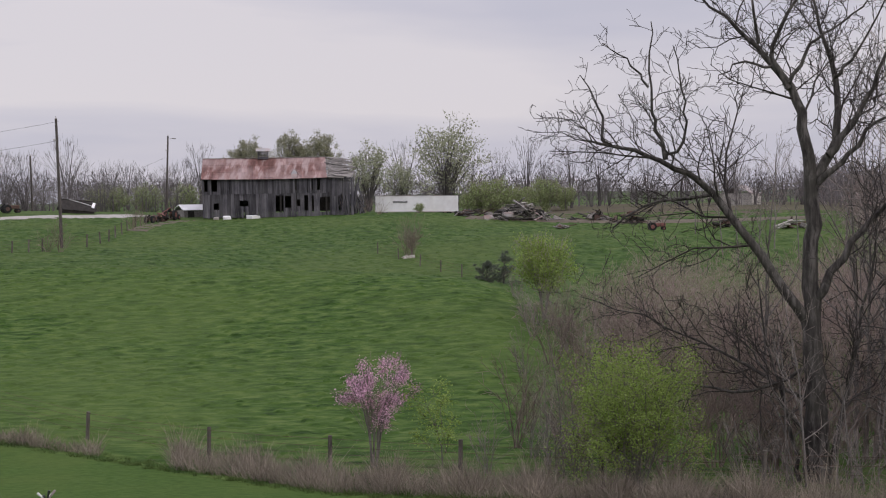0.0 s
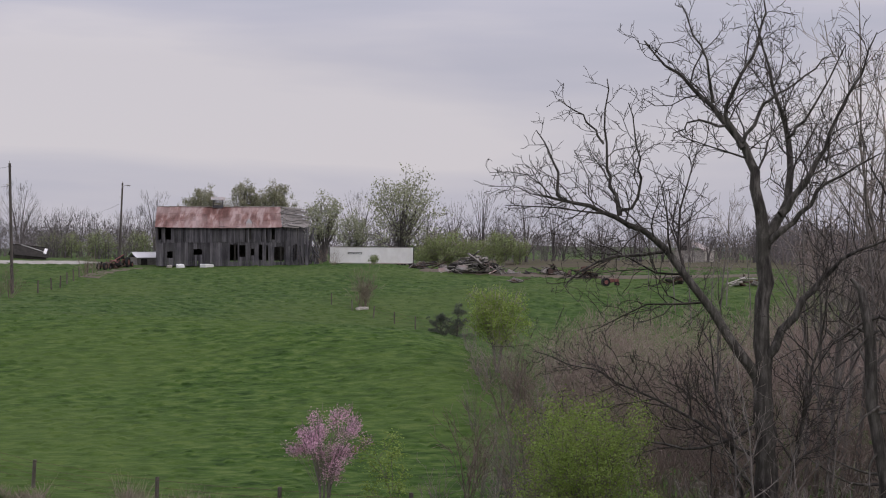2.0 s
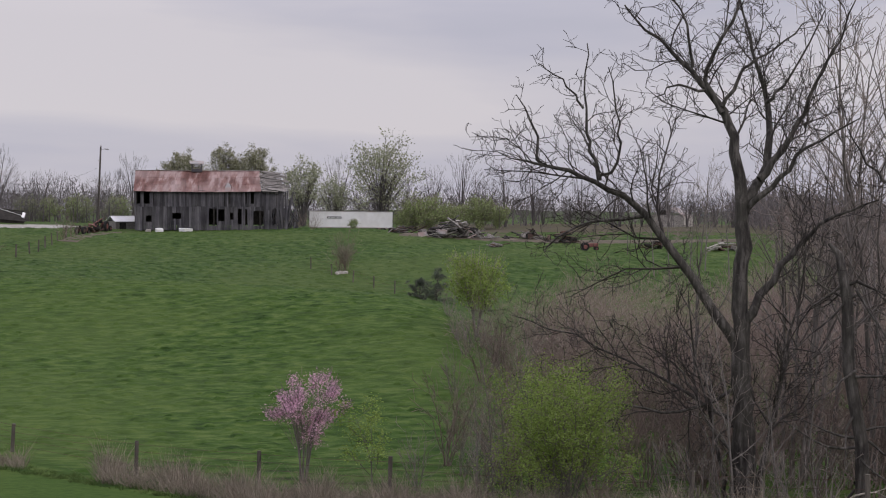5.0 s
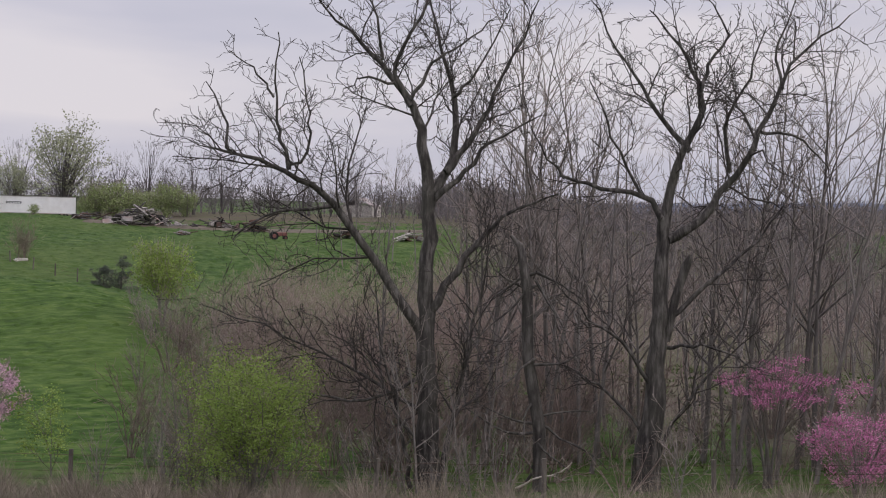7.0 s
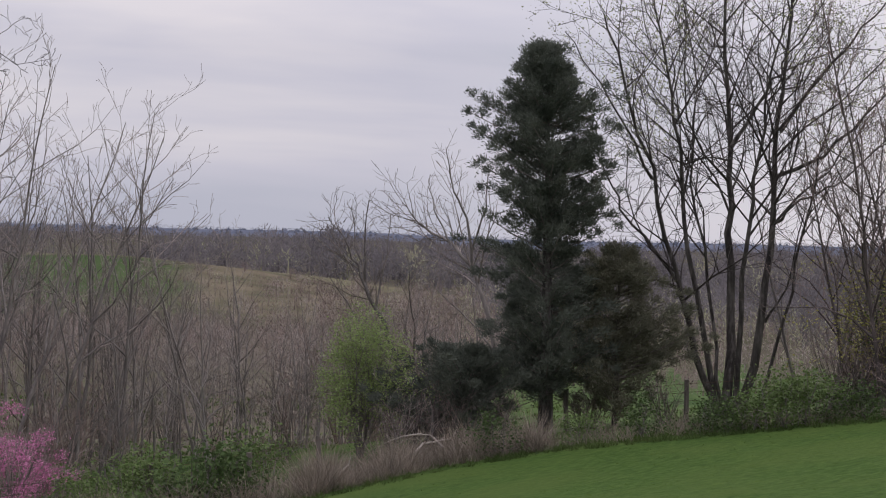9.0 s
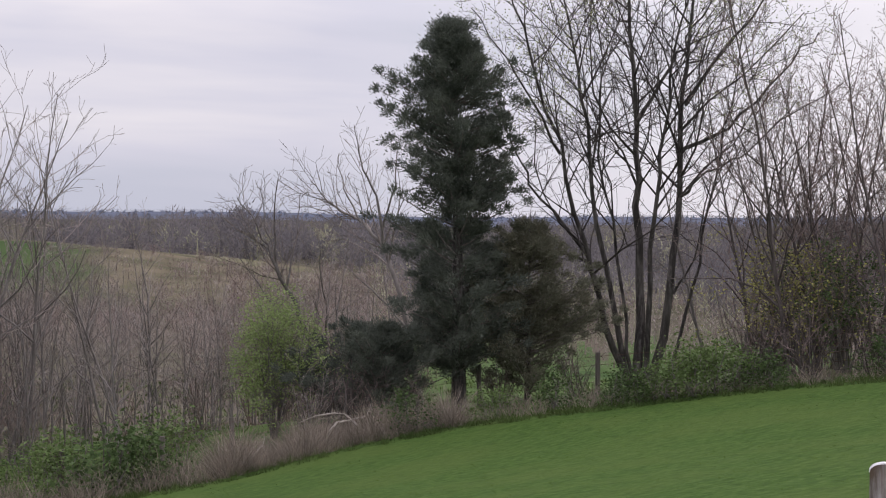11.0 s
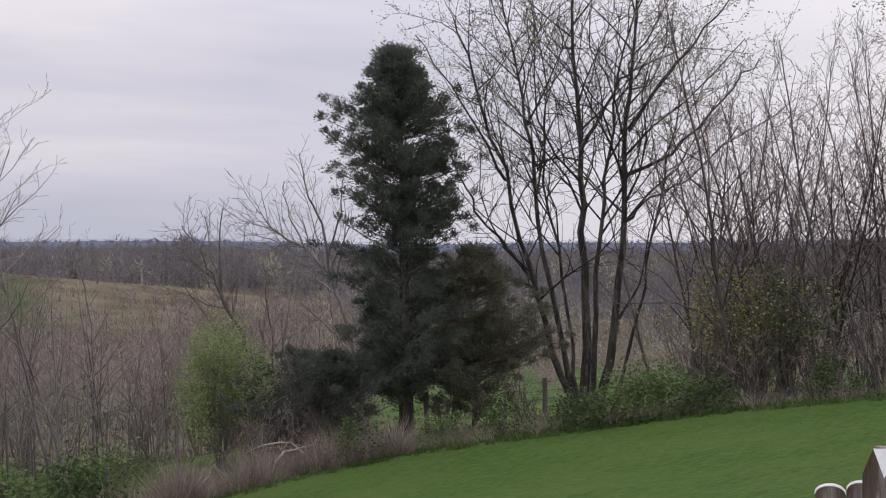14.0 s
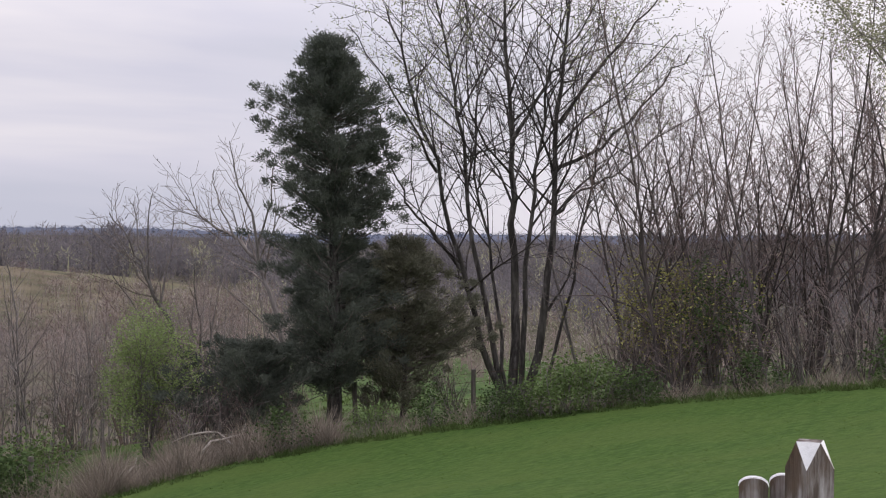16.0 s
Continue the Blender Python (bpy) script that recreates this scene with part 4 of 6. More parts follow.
# fallen branches bleached pale in the weeds
for seed, az, r, ln, yaw in ((71, 45.2, 40.6, 2.6, 0.2), (72, 46.3, 41.0, 1.8, 2.6), (73, 42.3, 38.6, 0.9, 1.2), (74, 17.4, 43.5, 2.0, 0.5)):
    w = Wood(seed)
    pts = wander(w, (0, 0, 0.25), (math.cos(yaw), math.sin(yaw) * 0.4, 0.45), ln, 7, 0.2, -0.06)
    sprout(w, pts, 0.04, 0.012, 1, 2, dict(BIG, **{"fine": 0.0, "per_m": [1.0, 1.4, 1.4, 1.0, 1.0]}))
    log = tree_thing("fallen_branch", w, spot(az, r, 0.05), M_PALEWOOD, M_PALEWOOD, "bleached fallen branch lying in the dry weeds", "branch")
    log.rotation_euler = (0, 0, facing(az))

# ---------------------------------------------------------------- woods: many slender trees from a few kinds
rnd = random.Random(77)
kinds_slim = [slim_tree(100 + k, h, l, g) for k, (h, l, g) in enumerate(((9.5, 0.05, 0.07), (11.0, 0.0, 0.09), (8.0, 0.12, 0.06), (10.2, -0.05, 0.08), (7.0, 0.0, 0.05), (12.0, 0.04, 0.10)))]
kinds_brush = [shrub(120 + k, h, s, n, "bare_shrub", "tangled bare red-brown shrub in the thicket", M_REDTWIG, None) for k, (h, s, n) in enumerate(((3.2, 0.6, 8), (2.6, 0.8, 9), (4.0, 0.45, 7)))]
kinds_grey = [shrub(130 + k, h, s, n, "bare_shrub", "tangled bare grey shrub beside the lawn", M_SLIMTWIG, None) for k, (h, s, n) in enumerate(((2.2, 0.7, 8), (3.0, 0.5, 7)))]
kinds_fine = [slim_tree(180 + k, h, l, 0.10, 3, dict(SLIM, **{"per_m": [1.1, 1.7, 2.4], "from": [0.28, 0.2, 0.1], "ratio": [0.36, 0.42, 0.42], "angle": 38, "thin": 0.011, "tip": 0.008}), M_SLIMTWIG, "bare_tree",
              "tall bare tree with a fine twiggy head") for k, (h, l) in enumerate(((12.5, 0.0), (13.5, 0.06), (11.5, -0.05)))]
kinds_dark = [slim_tree(190 + k, h, l, g_, 3, dict(SLIM, **{"per_m": [1.9, 2.2, 2.6], "from": [0.2, 0.2, 0.1], "ratio": [0.32, 0.42, 0.4], "angle": 40, "crook": 0.2, "thin": 0.010, "tip": 0.007}), M_DARKTWIG, "bare_tree",
              "dark-stemmed bare tree in the copse, with reddish buds", (M_REDTWIG, 2, 0.10, 0.05)) for k, (h, l, g_) in enumerate(((9.5, 0.04, 0.055), (11.0, -0.05, 0.07), (8.0, 0.1, 0.045)))]
kinds_tangle = [shrub(195 + k, h, s, n, "bare_shrub", "dark red-brown tangled shrub under the copse", M_DARKTWIG, None) for k, (h, s, n) in enumerate(((2.4, 0.7, 9), (3.4, 0.5, 8)))]
for proto in kinds_dark + kinds_tangle:
    for o in proto.children:
        o.data.materials[0] = M_DARKSTEM if o.name.startswith("trunk") else M_DARKTWIG
for az, r, sc in ((44.4, 43.5, 0.8), (45.2, 43, 0.85), (46.0, 43.5, 0.9), (46.6, 42.6, 0.8), (48.2, 43, 0.7), (51.8, 44.5, 0.7), (54.8, 43.5, 0.7)):
    tagged(stand(kinds_tangle[0], az, r, sc), group="thicket shrubs")
for proto in kinds_brush:
    for o in proto.children:
        o.data.materials[0] = M_REDTWIG
for k in range(46):
    az = 61.0 + 25 * (k + rnd.random()) / 46
    tagged(stand(rnd.choice(kinds_dark), az, 41.5 + 15 * rnd.random(), rnd.uniform(0.8, 1.15)), group="trees beyond the lawn")
for k in range(20):
    az = 63.5 + 9.5 * (k + rnd.random()) / 20
    tagged(stand(rnd.choice(kinds_dark), az, 40.5 + 9 * rnd.random(), rnd.uniform(0.85, 1.15)), group="trees beyond the lawn")
for k in range(48):
    az = rnd.uniform(61, 86)
    tagged(stand(rnd.choice(kinds_tangle), az, lawn_edge(az) + rnd.uniform(1.2, 11.0), rnd.uniform(0.7, 1.15)), group="undergrowth beside the lawn")
for k in range(26):
    az = 15.2 + 19.5 * (k + rnd.random()) / 26
    tagged(stand(rnd.choice(kinds_fine), az, 50 + 16 * rnd.random(), rnd.uniform(0.85, 1.08) * (0.9 if az > 30 else 1)), group="trees of the valley wood")
for az, r, sc in ((10.6, 150, 0.8), (11.2, 138, 0.88), (11.9, 145, 0.82), (12.5, 155, 0.85), (9.6, 165, 0.7), (13.4, 150, 0.8), (15.0, 120, 0.8), (16.2, 110, 0.8)):
    tagged(stand(rnd.choice(kinds_fine), az, r, sc), group="trees in the pasture draw")
for az, r, sc in ((16.2, 52, 1.1), (17.1, 55, 1.25), (18.8, 53, 1.25), (19.4, 57, 1.2), (16.7, 60, 1.25), (20.6, 54, 1.2), (12.2, 58, 0.85), (15.4, 54, 1.0), (18.2, 51, 1.12), (25.8, 52, 1.15), (27.2, 55, 1.1), (24.4, 53, 1.2), (28.6, 51, 1.15)):
    tagged(stand(rnd.choice(kinds_fine), az, r, sc), group="trees of the valley wood")
for k in range(10):
    az = 62.5 + 22 * (k + rnd.random()) / 10
    tagged(stand(rnd.choice(kinds_dark), az, 44 + 12 * rnd.random(), rnd.uniform(0.75, 1.0)), group="trees beyond the lawn")
for k in range(24):
    az = rnd.uniform(2.6, 7.5)
    tagged(stand(rnd.choice(kinds_brush + kinds_grey), az, 47 + 36 * rnd.random(), rnd.uniform(0.7, 1.2)), group="thicket shrubs")
for k in range(120):
    az = rnd.uniform(15.5, 48.5)
    near = 52 if az < 36 else 56
    r = near + 120 * rnd.random() ** 1.5
    sc = rnd.uniform(0.7, 1.05) * (0.78 if az > 36 else 1.0)
    tagged(stand(rnd.choice(kinds_slim), az, r, sc), group="trees of the valley wood")
for k in range(24):
    az = rnd.uniform(61.5, 86)
    r = 47 + 20 * rnd.random()
    tagged(stand(rnd.choice(kinds_slim), az, r, rnd.uniform(0.75, 1.2)), group="trees beyond the lawn")
for k in range(78):
    az = rnd.uniform(6.0, 20)
    r = 47.5 + 34 * rnd.random() ** 1.4
    tagged(stand(rnd.choice(kinds_brush), az, r, rnd.uniform(0.8, 1.45)), group="thicket shrubs")
for k in range(80):
    az = rnd.uniform(21, 47.5)
    r = 45 + 20 * rnd.random()
    if az > 33 and k % 3:
        tagged(stand(rnd.choice(kinds_slim), az, r, rnd.uniform(0.36, 0.58)), group="trees of the valley wood")
        continue
    tagged(stand(rnd.choice(kinds_brush + kinds_grey), az, r, rnd.uniform(0.7, 1.25)), group="thicket shrubs")
for k in range(64):
    az = 31 + 16 * (k + rnd.random()) / 64
    tagged(stand(rnd.choice(kinds_slim), az, 47 + 17 * rnd.random(), rnd.uniform(0.34, 0.6)), group="trees of the valley wood")
for k in range(10):
    az = rnd.uniform(67, 86)
    tagged(stand(rnd.choice(kinds_grey), az, lawn_edge(az) + rnd.uniform(1.0, 5.0), rnd.uniform(0.6, 1.1)), group="undergrowth beside the lawn")
for az, r, sc in ((4.2, 47, 0.9), (5.2, 46, 1.1), (1.6, 48, 0.7), (3.0, 70, 0.8), (4.6, 76, 1.0), (5.4, 68, 1.0), (3.4, 80, 0.8), (3.2, 84, 1.0), (3.6, 82, 0.9), (4.1, 83, 0.9), (2.8, 92, 0.8), (4.4, 80, 0.8), (44.6, 42.5, 0.8), (45.8, 43, 0.8), (48.5, 44.5, 0.7), (51.6, 45.5, 0.6), (54.6, 45, 0.7)):
    stand(rnd.choice(kinds_grey), az, r, sc)
for az, r, sc in ((12.4, 44.6, 1.0), (13.3, 44.2, 0.9), (14.9, 44.4, 0.95), (15.8, 44.0, 0.9), (11.4, 45.2, 1.1), (16.9, 44.2, 1.0), (21.5, 43.8, 0.9), (23.6, 43.8, 0.9)):
    tagged(stand(rnd.choice(kinds_brush + kinds_grey), az, r, sc), group="thicket shrubs")
for az, r, sc in ((12.9, 45.0, 0.5), (13.6, 44.7, 0.62), (14.7, 44.9, 0.6), (15.3, 44.8, 0.55), (16.2, 45.0, 0.7), (5.0, 45.5, 0.45), (3.9, 46.5, 0.42), (4.5, 47, 0.5)):
    tagged(stand(rnd.choice(kinds_slim), az, r, sc), group="trees of the valley wood")
for az, r, sc in ((-1.25, 148, 1.0), (-1.4, 148.5, 0.9), (-1.15, 148.3, 0.95)):
    stand(kinds_brush[2], az, r, sc)
stand(kinds_brush[0], -14.4, 148, 1.1)
for az, r in ((-2.9, 203), (-2.4, 200), (-3.6, 203), (-14.8, 150), (-11.7, 178), (-11.4, 183)):
    stand(rnd.choice(kinds_brush), az, r, rnd.uniform(0.8, 1.1))
# leafy undergrowth
kinds_green = [shrub(140 + k, h, s, 6, "leafy_undergrowth", "low leafy green undergrowth beside the lawn", M_TWIG, (m, 26, 0.18, 0.09)) for k, (h, s, m) in enumerate(((1.3, 0.9, M_LEAF_GREEN), (1.1, 1.0, M_LEAF_DARK)))]
for az, off, k, sc in ((36.8, 2.0, 1, 1.5), (37.8, 2.2, 1, 1.3), (34.8, 3.0, 0, 1.1), (33.0, 3.0, 0, 1.0), (35.6, 4.0, 0, 1.3), (39.6, 5.0, 0, 1.2), (48.6, 1.2, 1, 1.0), (66.5, 1.6, 1, 0.9),
                       (71.5, 1.5, 1, 1.0), (77, 2, 1, 1.2), (62.0, 1.2, 1, 0.9), (54.0, 1.5, 1, 0.9), (51.4, 1.2, 0, 0.7)):
    stand(kinds_green[k], az, float(lawn_edge(az)) + off, sc)
# vine mound on the fence
for az, off, k, sc in ((57.0, 1.0, 1, 0.8), (57.8, 0.9, 0, 0.9), (58.6, 0.8, 0, 1.0), (59.4, 0.8, 0, 1.05), (60.2, 0.9, 0, 0.9), (56.2, 1.1, 1, 0.8), (60.9, 1.0, 1, 0.8)):
    tagged(stand(kinds_green[k], az, float(lawn_edge(az)) + off, sc), "green vine mound sprawling over the fence line", group="vine mounds")

# ---------------------------------------------------------------- trees behind the barn and along the far side of the pasture
kinds_pale = [leafy("leafing_tree", 150, 6.6, (5.2, 4.8), 1.0, 130, 44, 0.26, M_LEAF_MIST, "round-headed tree in pale new leaf behind the barn", 11, 0.16, 200, "tree", 0.03, 0.20, M_FARWOOD),
              leafy("leafing_tree", 151, 6.0, (3.4, 3.6), 1.5, 80, 46, 0.25, M_LEAF_MIST, "oval tree in pale new leaf behind the barn", 7, 0.14, 120, "tree", 0.03, 0.22, M_FARWOOD),
              leafy("leafing_tree", 152, 9.3, (2.7, 3.1), 1.5, 100, 70, 0.22, M_LEAF_OLIVE, "rounded tree in brownish-green new leaf behind the barn", 8, 0.16, 200, "tree", 0.03, 0.2, M_FARWOOD)]
for az, r, sc, k in ((0.15, 232, 1.24, 0), (-2.8, 226, 1.05, 1), (-7.3, 236, 0.94, 2), (-7.75, 238, 0.82, 2), (-5.75, 238, 0.93, 2), (-5.15, 240, 0.85, 2), (-4.55, 236, 0.98, 2), (-1.6, 242, 0.85, 1), (-6.6, 246, 0.8, 2)):
    stand(kinds_pale[k], az, r, sc)
far_green = [leafy("far_shrub", 160, 2.7, (2.6, 2.5), 0.3, 60, 50, 0.26, M_LEAF_SOFT, "leafing green shrub along the far side of the pasture", 6, 0.07, 500, "shrub", 0.035)]
for az, r, sc in ((1.5, 229, 1.0), (2.1, 231, 1.1), (3.3, 236, 0.9), (3.9, 238, 0.95), (-9.8, 246, 0.9), (-11.2, 248, 0.95), (-12.3, 248, 0.9), (-13.0, 252, 0.8), (0.9, 227, 0.6), (-0.9, 204, 0.28), (2.7, 233, 0.8), (4.6, 240, 0.8)):
    stand(far_green[0], az, r, sc)
far_kinds = [leafy("far_tree", 170 + k, h * 0.6, (s_, h * 0.42), h * 0.15, 44, 0, 0.1, M_LEAF_PALE, "bare grey tree in the far woodland edge", 6, 0.13, 400, "tree", 0.034, 0.3, M_FARWOOD) for k, (h, s_) in enumerate(((9.0, 3.2), (7.5, 3.0), (10.5, 3.4)))]
for k in range(64):
    az = -18.5 + 37 * (k + rnd.random()) / 64
    tagged(stand(rnd.choice(far_kinds), az, rnd.uniform(238, 300), rnd.uniform(0.7, 1.12) * (0.92 if az > 5 else 1.05)), group="far woodland edge")
for proto in kinds_dark + kinds_tangle + kinds_slim + kinds_fine + kinds_brush + kinds_grey + kinds_green + kinds_pale + far_green + far_kinds:
    drop(proto)


# ---------------------------------------------------------------- woods and grasses that nobody could count
def slivers(name, centres, heights, spreads, per, width, mat, label, category, seed, kindname="stuff", low=0.05, lean=0.12):
    """Many upright tapering slivers round given centres: far woods, weeds and grass, as one mesh."""
    g = np.random.default_rng(seed)
    n = len(centres) * per
    c, h, s = np.repeat(centres, per, 0), np.repeat(heights, per), np.repeat(spreads, per)
    a, q = g.uniform(0, 6.283, n), np.sqrt(g.uniform(0, 1, n))
    base = c + np.stack([np.cos(a) * s * q * 0.5, np.sin(a) * s * q * 0.5, h * low * g.uniform(0, 4, n)], -1)
    tip = c + np.stack([np.cos(a) * s * q * 1.3 + g.normal(0, lean, n) * h, np.sin(a) * s * q * 1.3 + g.normal(0, lean, n) * h, h * (1 - 0.45 * q * q) * g.uniform(0.6, 1.05, n)], -1)
    b = g.uniform(0, 6.283, n)
    side = np.stack([np.cos(b), np.sin(b), np.zeros(n)], -1) * (np.repeat(width, per) if np.ndim(width) else width)[..., None] if np.ndim(width) else np.stack([np.cos(b), np.sin(b), np.zeros(n)], -1) * width
    mid = base * 0.45 + tip * 0.55 + g.normal(0, 0.03, (n, 3)) * h[:, None]
    v = np.stack([base - side, base + side, mid + side * 0.75, mid - side * 0.75, tip], 1).reshape(-1, 3)
    k = np.arange(n)[:, None] * 5
    ob = new(name, mesh_from(name, v, [k + np.array([[0, 1, 2, 3]]), k + np.array([[3, 2, 4]])], [mat]))
    return tagged(ob, label, category, kind=kindname)


g = np.random.default_rng(9)


def scatter(n, az0, az1, r0, r1, power=0.5):
    az, r = g.uniform(az0, az1, n), r0 + (r1 - r0) * g.uniform(0, 1, n) ** power
    x, y = r * np.sin(np.radians(az)), r * np.cos(np.radians(az))
    return np.stack([x, y, ground_z(x, y)], -1), az, r


def crowns(name, centres, heights, spreads, per, width, mat, label, seed):
    """Far bare trees: round crowns of short tapering twigs on thin trunks, as one mesh."""
    g2 = np.random.default_rng(seed)
    n = len(centres) * per
    c, h, s = np.repeat(centres, per, 0), np.repeat(heights, per), np.repeat(spreads, per)
    d = g2.normal(0, 1, (n, 3))
    d /= np.linalg.norm(d, axis=1, keepdims=True)
    q = g2.uniform(0.05, 1, n) ** 0.45
    p = c + d * np.stack([s * q, s * q, h * 0.48 * q], -1) + np.stack([0 * h, 0 * h, h * 0.48], -1)
    way = d * np.stack([s, s, h * 0.3], -1) + np.stack([0 * h, 0 * h, h * 0.10], -1) + g2.normal(0, 0.2, (n, 3)) * h[:, None]
    way /= np.linalg.norm(way, axis=1, keepdims=True)
    ln = h * g2.uniform(0.06, 0.20, n)
    trunk = g2.uniform(0, 1, n) < 0.012
    p[trunk] = c[trunk]
    way[trunk] = [0, 0, 1]
    ln[trunk] = h[trunk] * 0.7
    b = g2.uniform(0, 6.283, n)
    side = np.stack([np.cos(b), np.sin(b), np.zeros(n)], -1) * (np.repeat(width, per) * np.where(trunk, 2.0, 1.0))[:, None]
    v = np.stack([p - side, p + side, p + way * ln[:, None]], 1).reshape(-1, 3)
    ob = new(name, mesh_from(name, v, [np.arange(n * 3).reshape(-1, 3)], [mat]))
    return tagged(ob, label, "woods", kind="stuff")


# the fine tangle of the thicket at the foot of the pasture
c, az, r = scatter(150, 5.6, 21, 60, 94, 0.8)
crowns("thicket_twigs", c, g.uniform(3.2, 5.6, len(c)) * np.clip(0.45 + (az - 5.6) / 3, 0.45, 1), g.uniform(1.3, 2.4, len(c)), 420, 0.00017 * r, M_REDTWIG, "dense fine red-brown twigs of the thicket", 31)
c, az, r = scatter(30, 9, 34, 48, 60, 0.8)
crowns("thicket_twigs", c, g.uniform(1.6, 3.4, len(c)), g.uniform(0.9, 1.8, len(c)), 260, 0.00017 * r, M_SLIMTWIG, "fine grey-brown twigs under the bare trees", 32)
# far wooded ridges
c, az, r = scatter(3900, 13, 92, 440, 1900, 0.85)
open_strip = (az > 49) & (r > 830) & (r < 1050)
c, az, r = c[~open_strip], az[~open_strip], r[~open_strip]
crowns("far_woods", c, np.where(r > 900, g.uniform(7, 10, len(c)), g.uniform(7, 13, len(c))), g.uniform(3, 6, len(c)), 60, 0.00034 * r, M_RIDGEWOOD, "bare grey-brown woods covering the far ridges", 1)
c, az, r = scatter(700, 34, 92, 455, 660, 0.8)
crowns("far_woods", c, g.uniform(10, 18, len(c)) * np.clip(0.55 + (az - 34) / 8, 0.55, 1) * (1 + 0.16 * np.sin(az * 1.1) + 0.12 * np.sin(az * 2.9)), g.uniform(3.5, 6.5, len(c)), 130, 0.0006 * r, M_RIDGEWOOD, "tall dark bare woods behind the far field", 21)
c, az, r = scatter(75, 36, 90, 450, 620, 0.8)
crowns("far_woods", c, g.uniform(9, 15, len(c)), g.uniform(3.5, 5.5, len(c)), 130, 0.0005 * r, M_LEAF_OLIVE, "far trees coming into pale olive leaf", 22)
# most distant ridge: its haze is painted as a blue-grey twig colour
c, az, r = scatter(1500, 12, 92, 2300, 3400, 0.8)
crowns("distant_woods", c, g.uniform(4, 8, len(c)), g.uniform(12, 26, len(c)), 60, 0.0007 * r, M_HAZEWOOD, "woods on the most distant ridge, haze painted in as blue-grey", 23)
# the wooded valley floor past the lawn
c, az, r = scatter(760, 47, 92, 200, 450, 0.75)
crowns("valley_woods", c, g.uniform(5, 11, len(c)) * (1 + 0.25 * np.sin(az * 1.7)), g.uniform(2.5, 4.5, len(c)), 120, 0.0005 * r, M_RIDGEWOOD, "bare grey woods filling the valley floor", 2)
c, az, r = scatter(150, 47, 92, 150, 420, 0.8)
crowns("valley_woods", c, g.uniform(4, 8, len(c)), g.uniform(2, 3.5, len(c)), 130, 0.0004 * r, M_LEAF_OLIVE, "valley trees coming into pale olive leaf", 24)
for n_, mat_, seed_, tone in ((240, M_REDTWIG, 25, "red-brown"), (200, M_SLIMTWIG, 33, "grey"), (150, M_DARKTWIG, 34, "dark")):
    c, az, r = scatter(n_, 47, 92, 100, 270, 0.75)
    crowns("valley_brush", c, g.uniform(2.0, 5.5, len(c)), g.uniform(1.2, 2.6, len(c)), 120, 0.00026 * r, mat_, "bare " + tone + " brush in the valley grass", seed_)
for n_, mat_, seed_, tone in ((210, M_REDTWIG, 26, "red-brown"), (150, M_SLIMTWIG, 35, "pale grey"), (120, M_DARKTWIG, 36, "dark"), (36, M_LEAF_OLIVE, 37, "budding olive")):
    c, az, r = scatter(n_, 34, 48.5, 205, 378, 0.8)
    crowns("valley_brush", c, g.uniform(2.0, 5.5, len(c)) * np.clip(0.45 + 0.08 * (az - 35), 0.35, 1.2) * np.where(r > 330, 0.7, 1), g.uniform(1.4, 2.8, len(c)), 150, 0.00024 * r, mat_, "bare " + tone + " brush over the dry far field", seed_)
for n_, mat_, seed_, tone in ((240, M_SLIMTWIG, 3, "brown"), (190, M_DARKTWIG, 27, "dark"), (130, M_REDTWIG, 38, "red-brown")):
    c, az, r = scatter(n_, 15, 48, 85, 235, 0.7)
    crowns("valley_woods", c, g.uniform(3.0, 7.5, len(c)) * np.where(az > 36, 0.75, 1), g.uniform(1.4, 2.6, len(c)), 150, 0.00022 * r, mat_, "bare " + tone + " thicket on the valley side", seed_)
c, az, r = scatter(560, 14, 30.5, 200, 450, 0.8)
crowns("valley_woods", c, g.uniform(5, 10, len(c)), g.uniform(2.2, 4.2, len(c)), 120, 0.0004 * r, M_FARWOOD, "bare grey-brown woods beyond the thicket", 28)
c, az, r = scatter(900, -40, 20, 290, 700, 0.8)
crowns("far_woods", c, g.uniform(5, 10, len(c)), g.uniform(2.5, 5, len(c)), 60, 0.0004 * r, M_FARWOOD, "bare grey woods behind the barn", 4)
c, az, r = scatter(170, -19, 19, 234, 275, 0.8)
crowns("far_brush", c, g.uniform(2.0, 6.5, len(c)), g.uniform(1.5, 3, len(c)), 90, 0.05 + 0 * r, M_FARWOOD, "grey brush along the far side of the pasture", 5)
c, az, r = scatter(120, -19.5, -9.2, 228, 262, 0.8)
crowns("far_brush", c, g.uniform(3.0, 7.0, len(c)), g.uniform(1.8, 3.2, len(c)), 130, 0.05 + 0 * r, M_FARWOOD, "grey brush and small trees behind the farm road", 39)
# dry weeds along the fence
az = np.concatenate([g.uniform(-17.5, -13.2, 420), g.uniform(-10.5, 13, 3300), g.uniform(13, 42, 2300), g.uniform(41, 50.5, 1800), g.uniform(50.5, 88, 1700)])
r = lawn_edge(az) + 0.7 + g.uniform(0, 1, len(az)) ** 1.3 * np.where(az < -10.5, 2.0, np.where(az < 13, 4.5, 4.0))
x, y = r * np.sin(np.radians(az)), r * np.cos(np.radians(az))
c = np.stack([x, y, ground_z(x, y) - 0.05], -1)
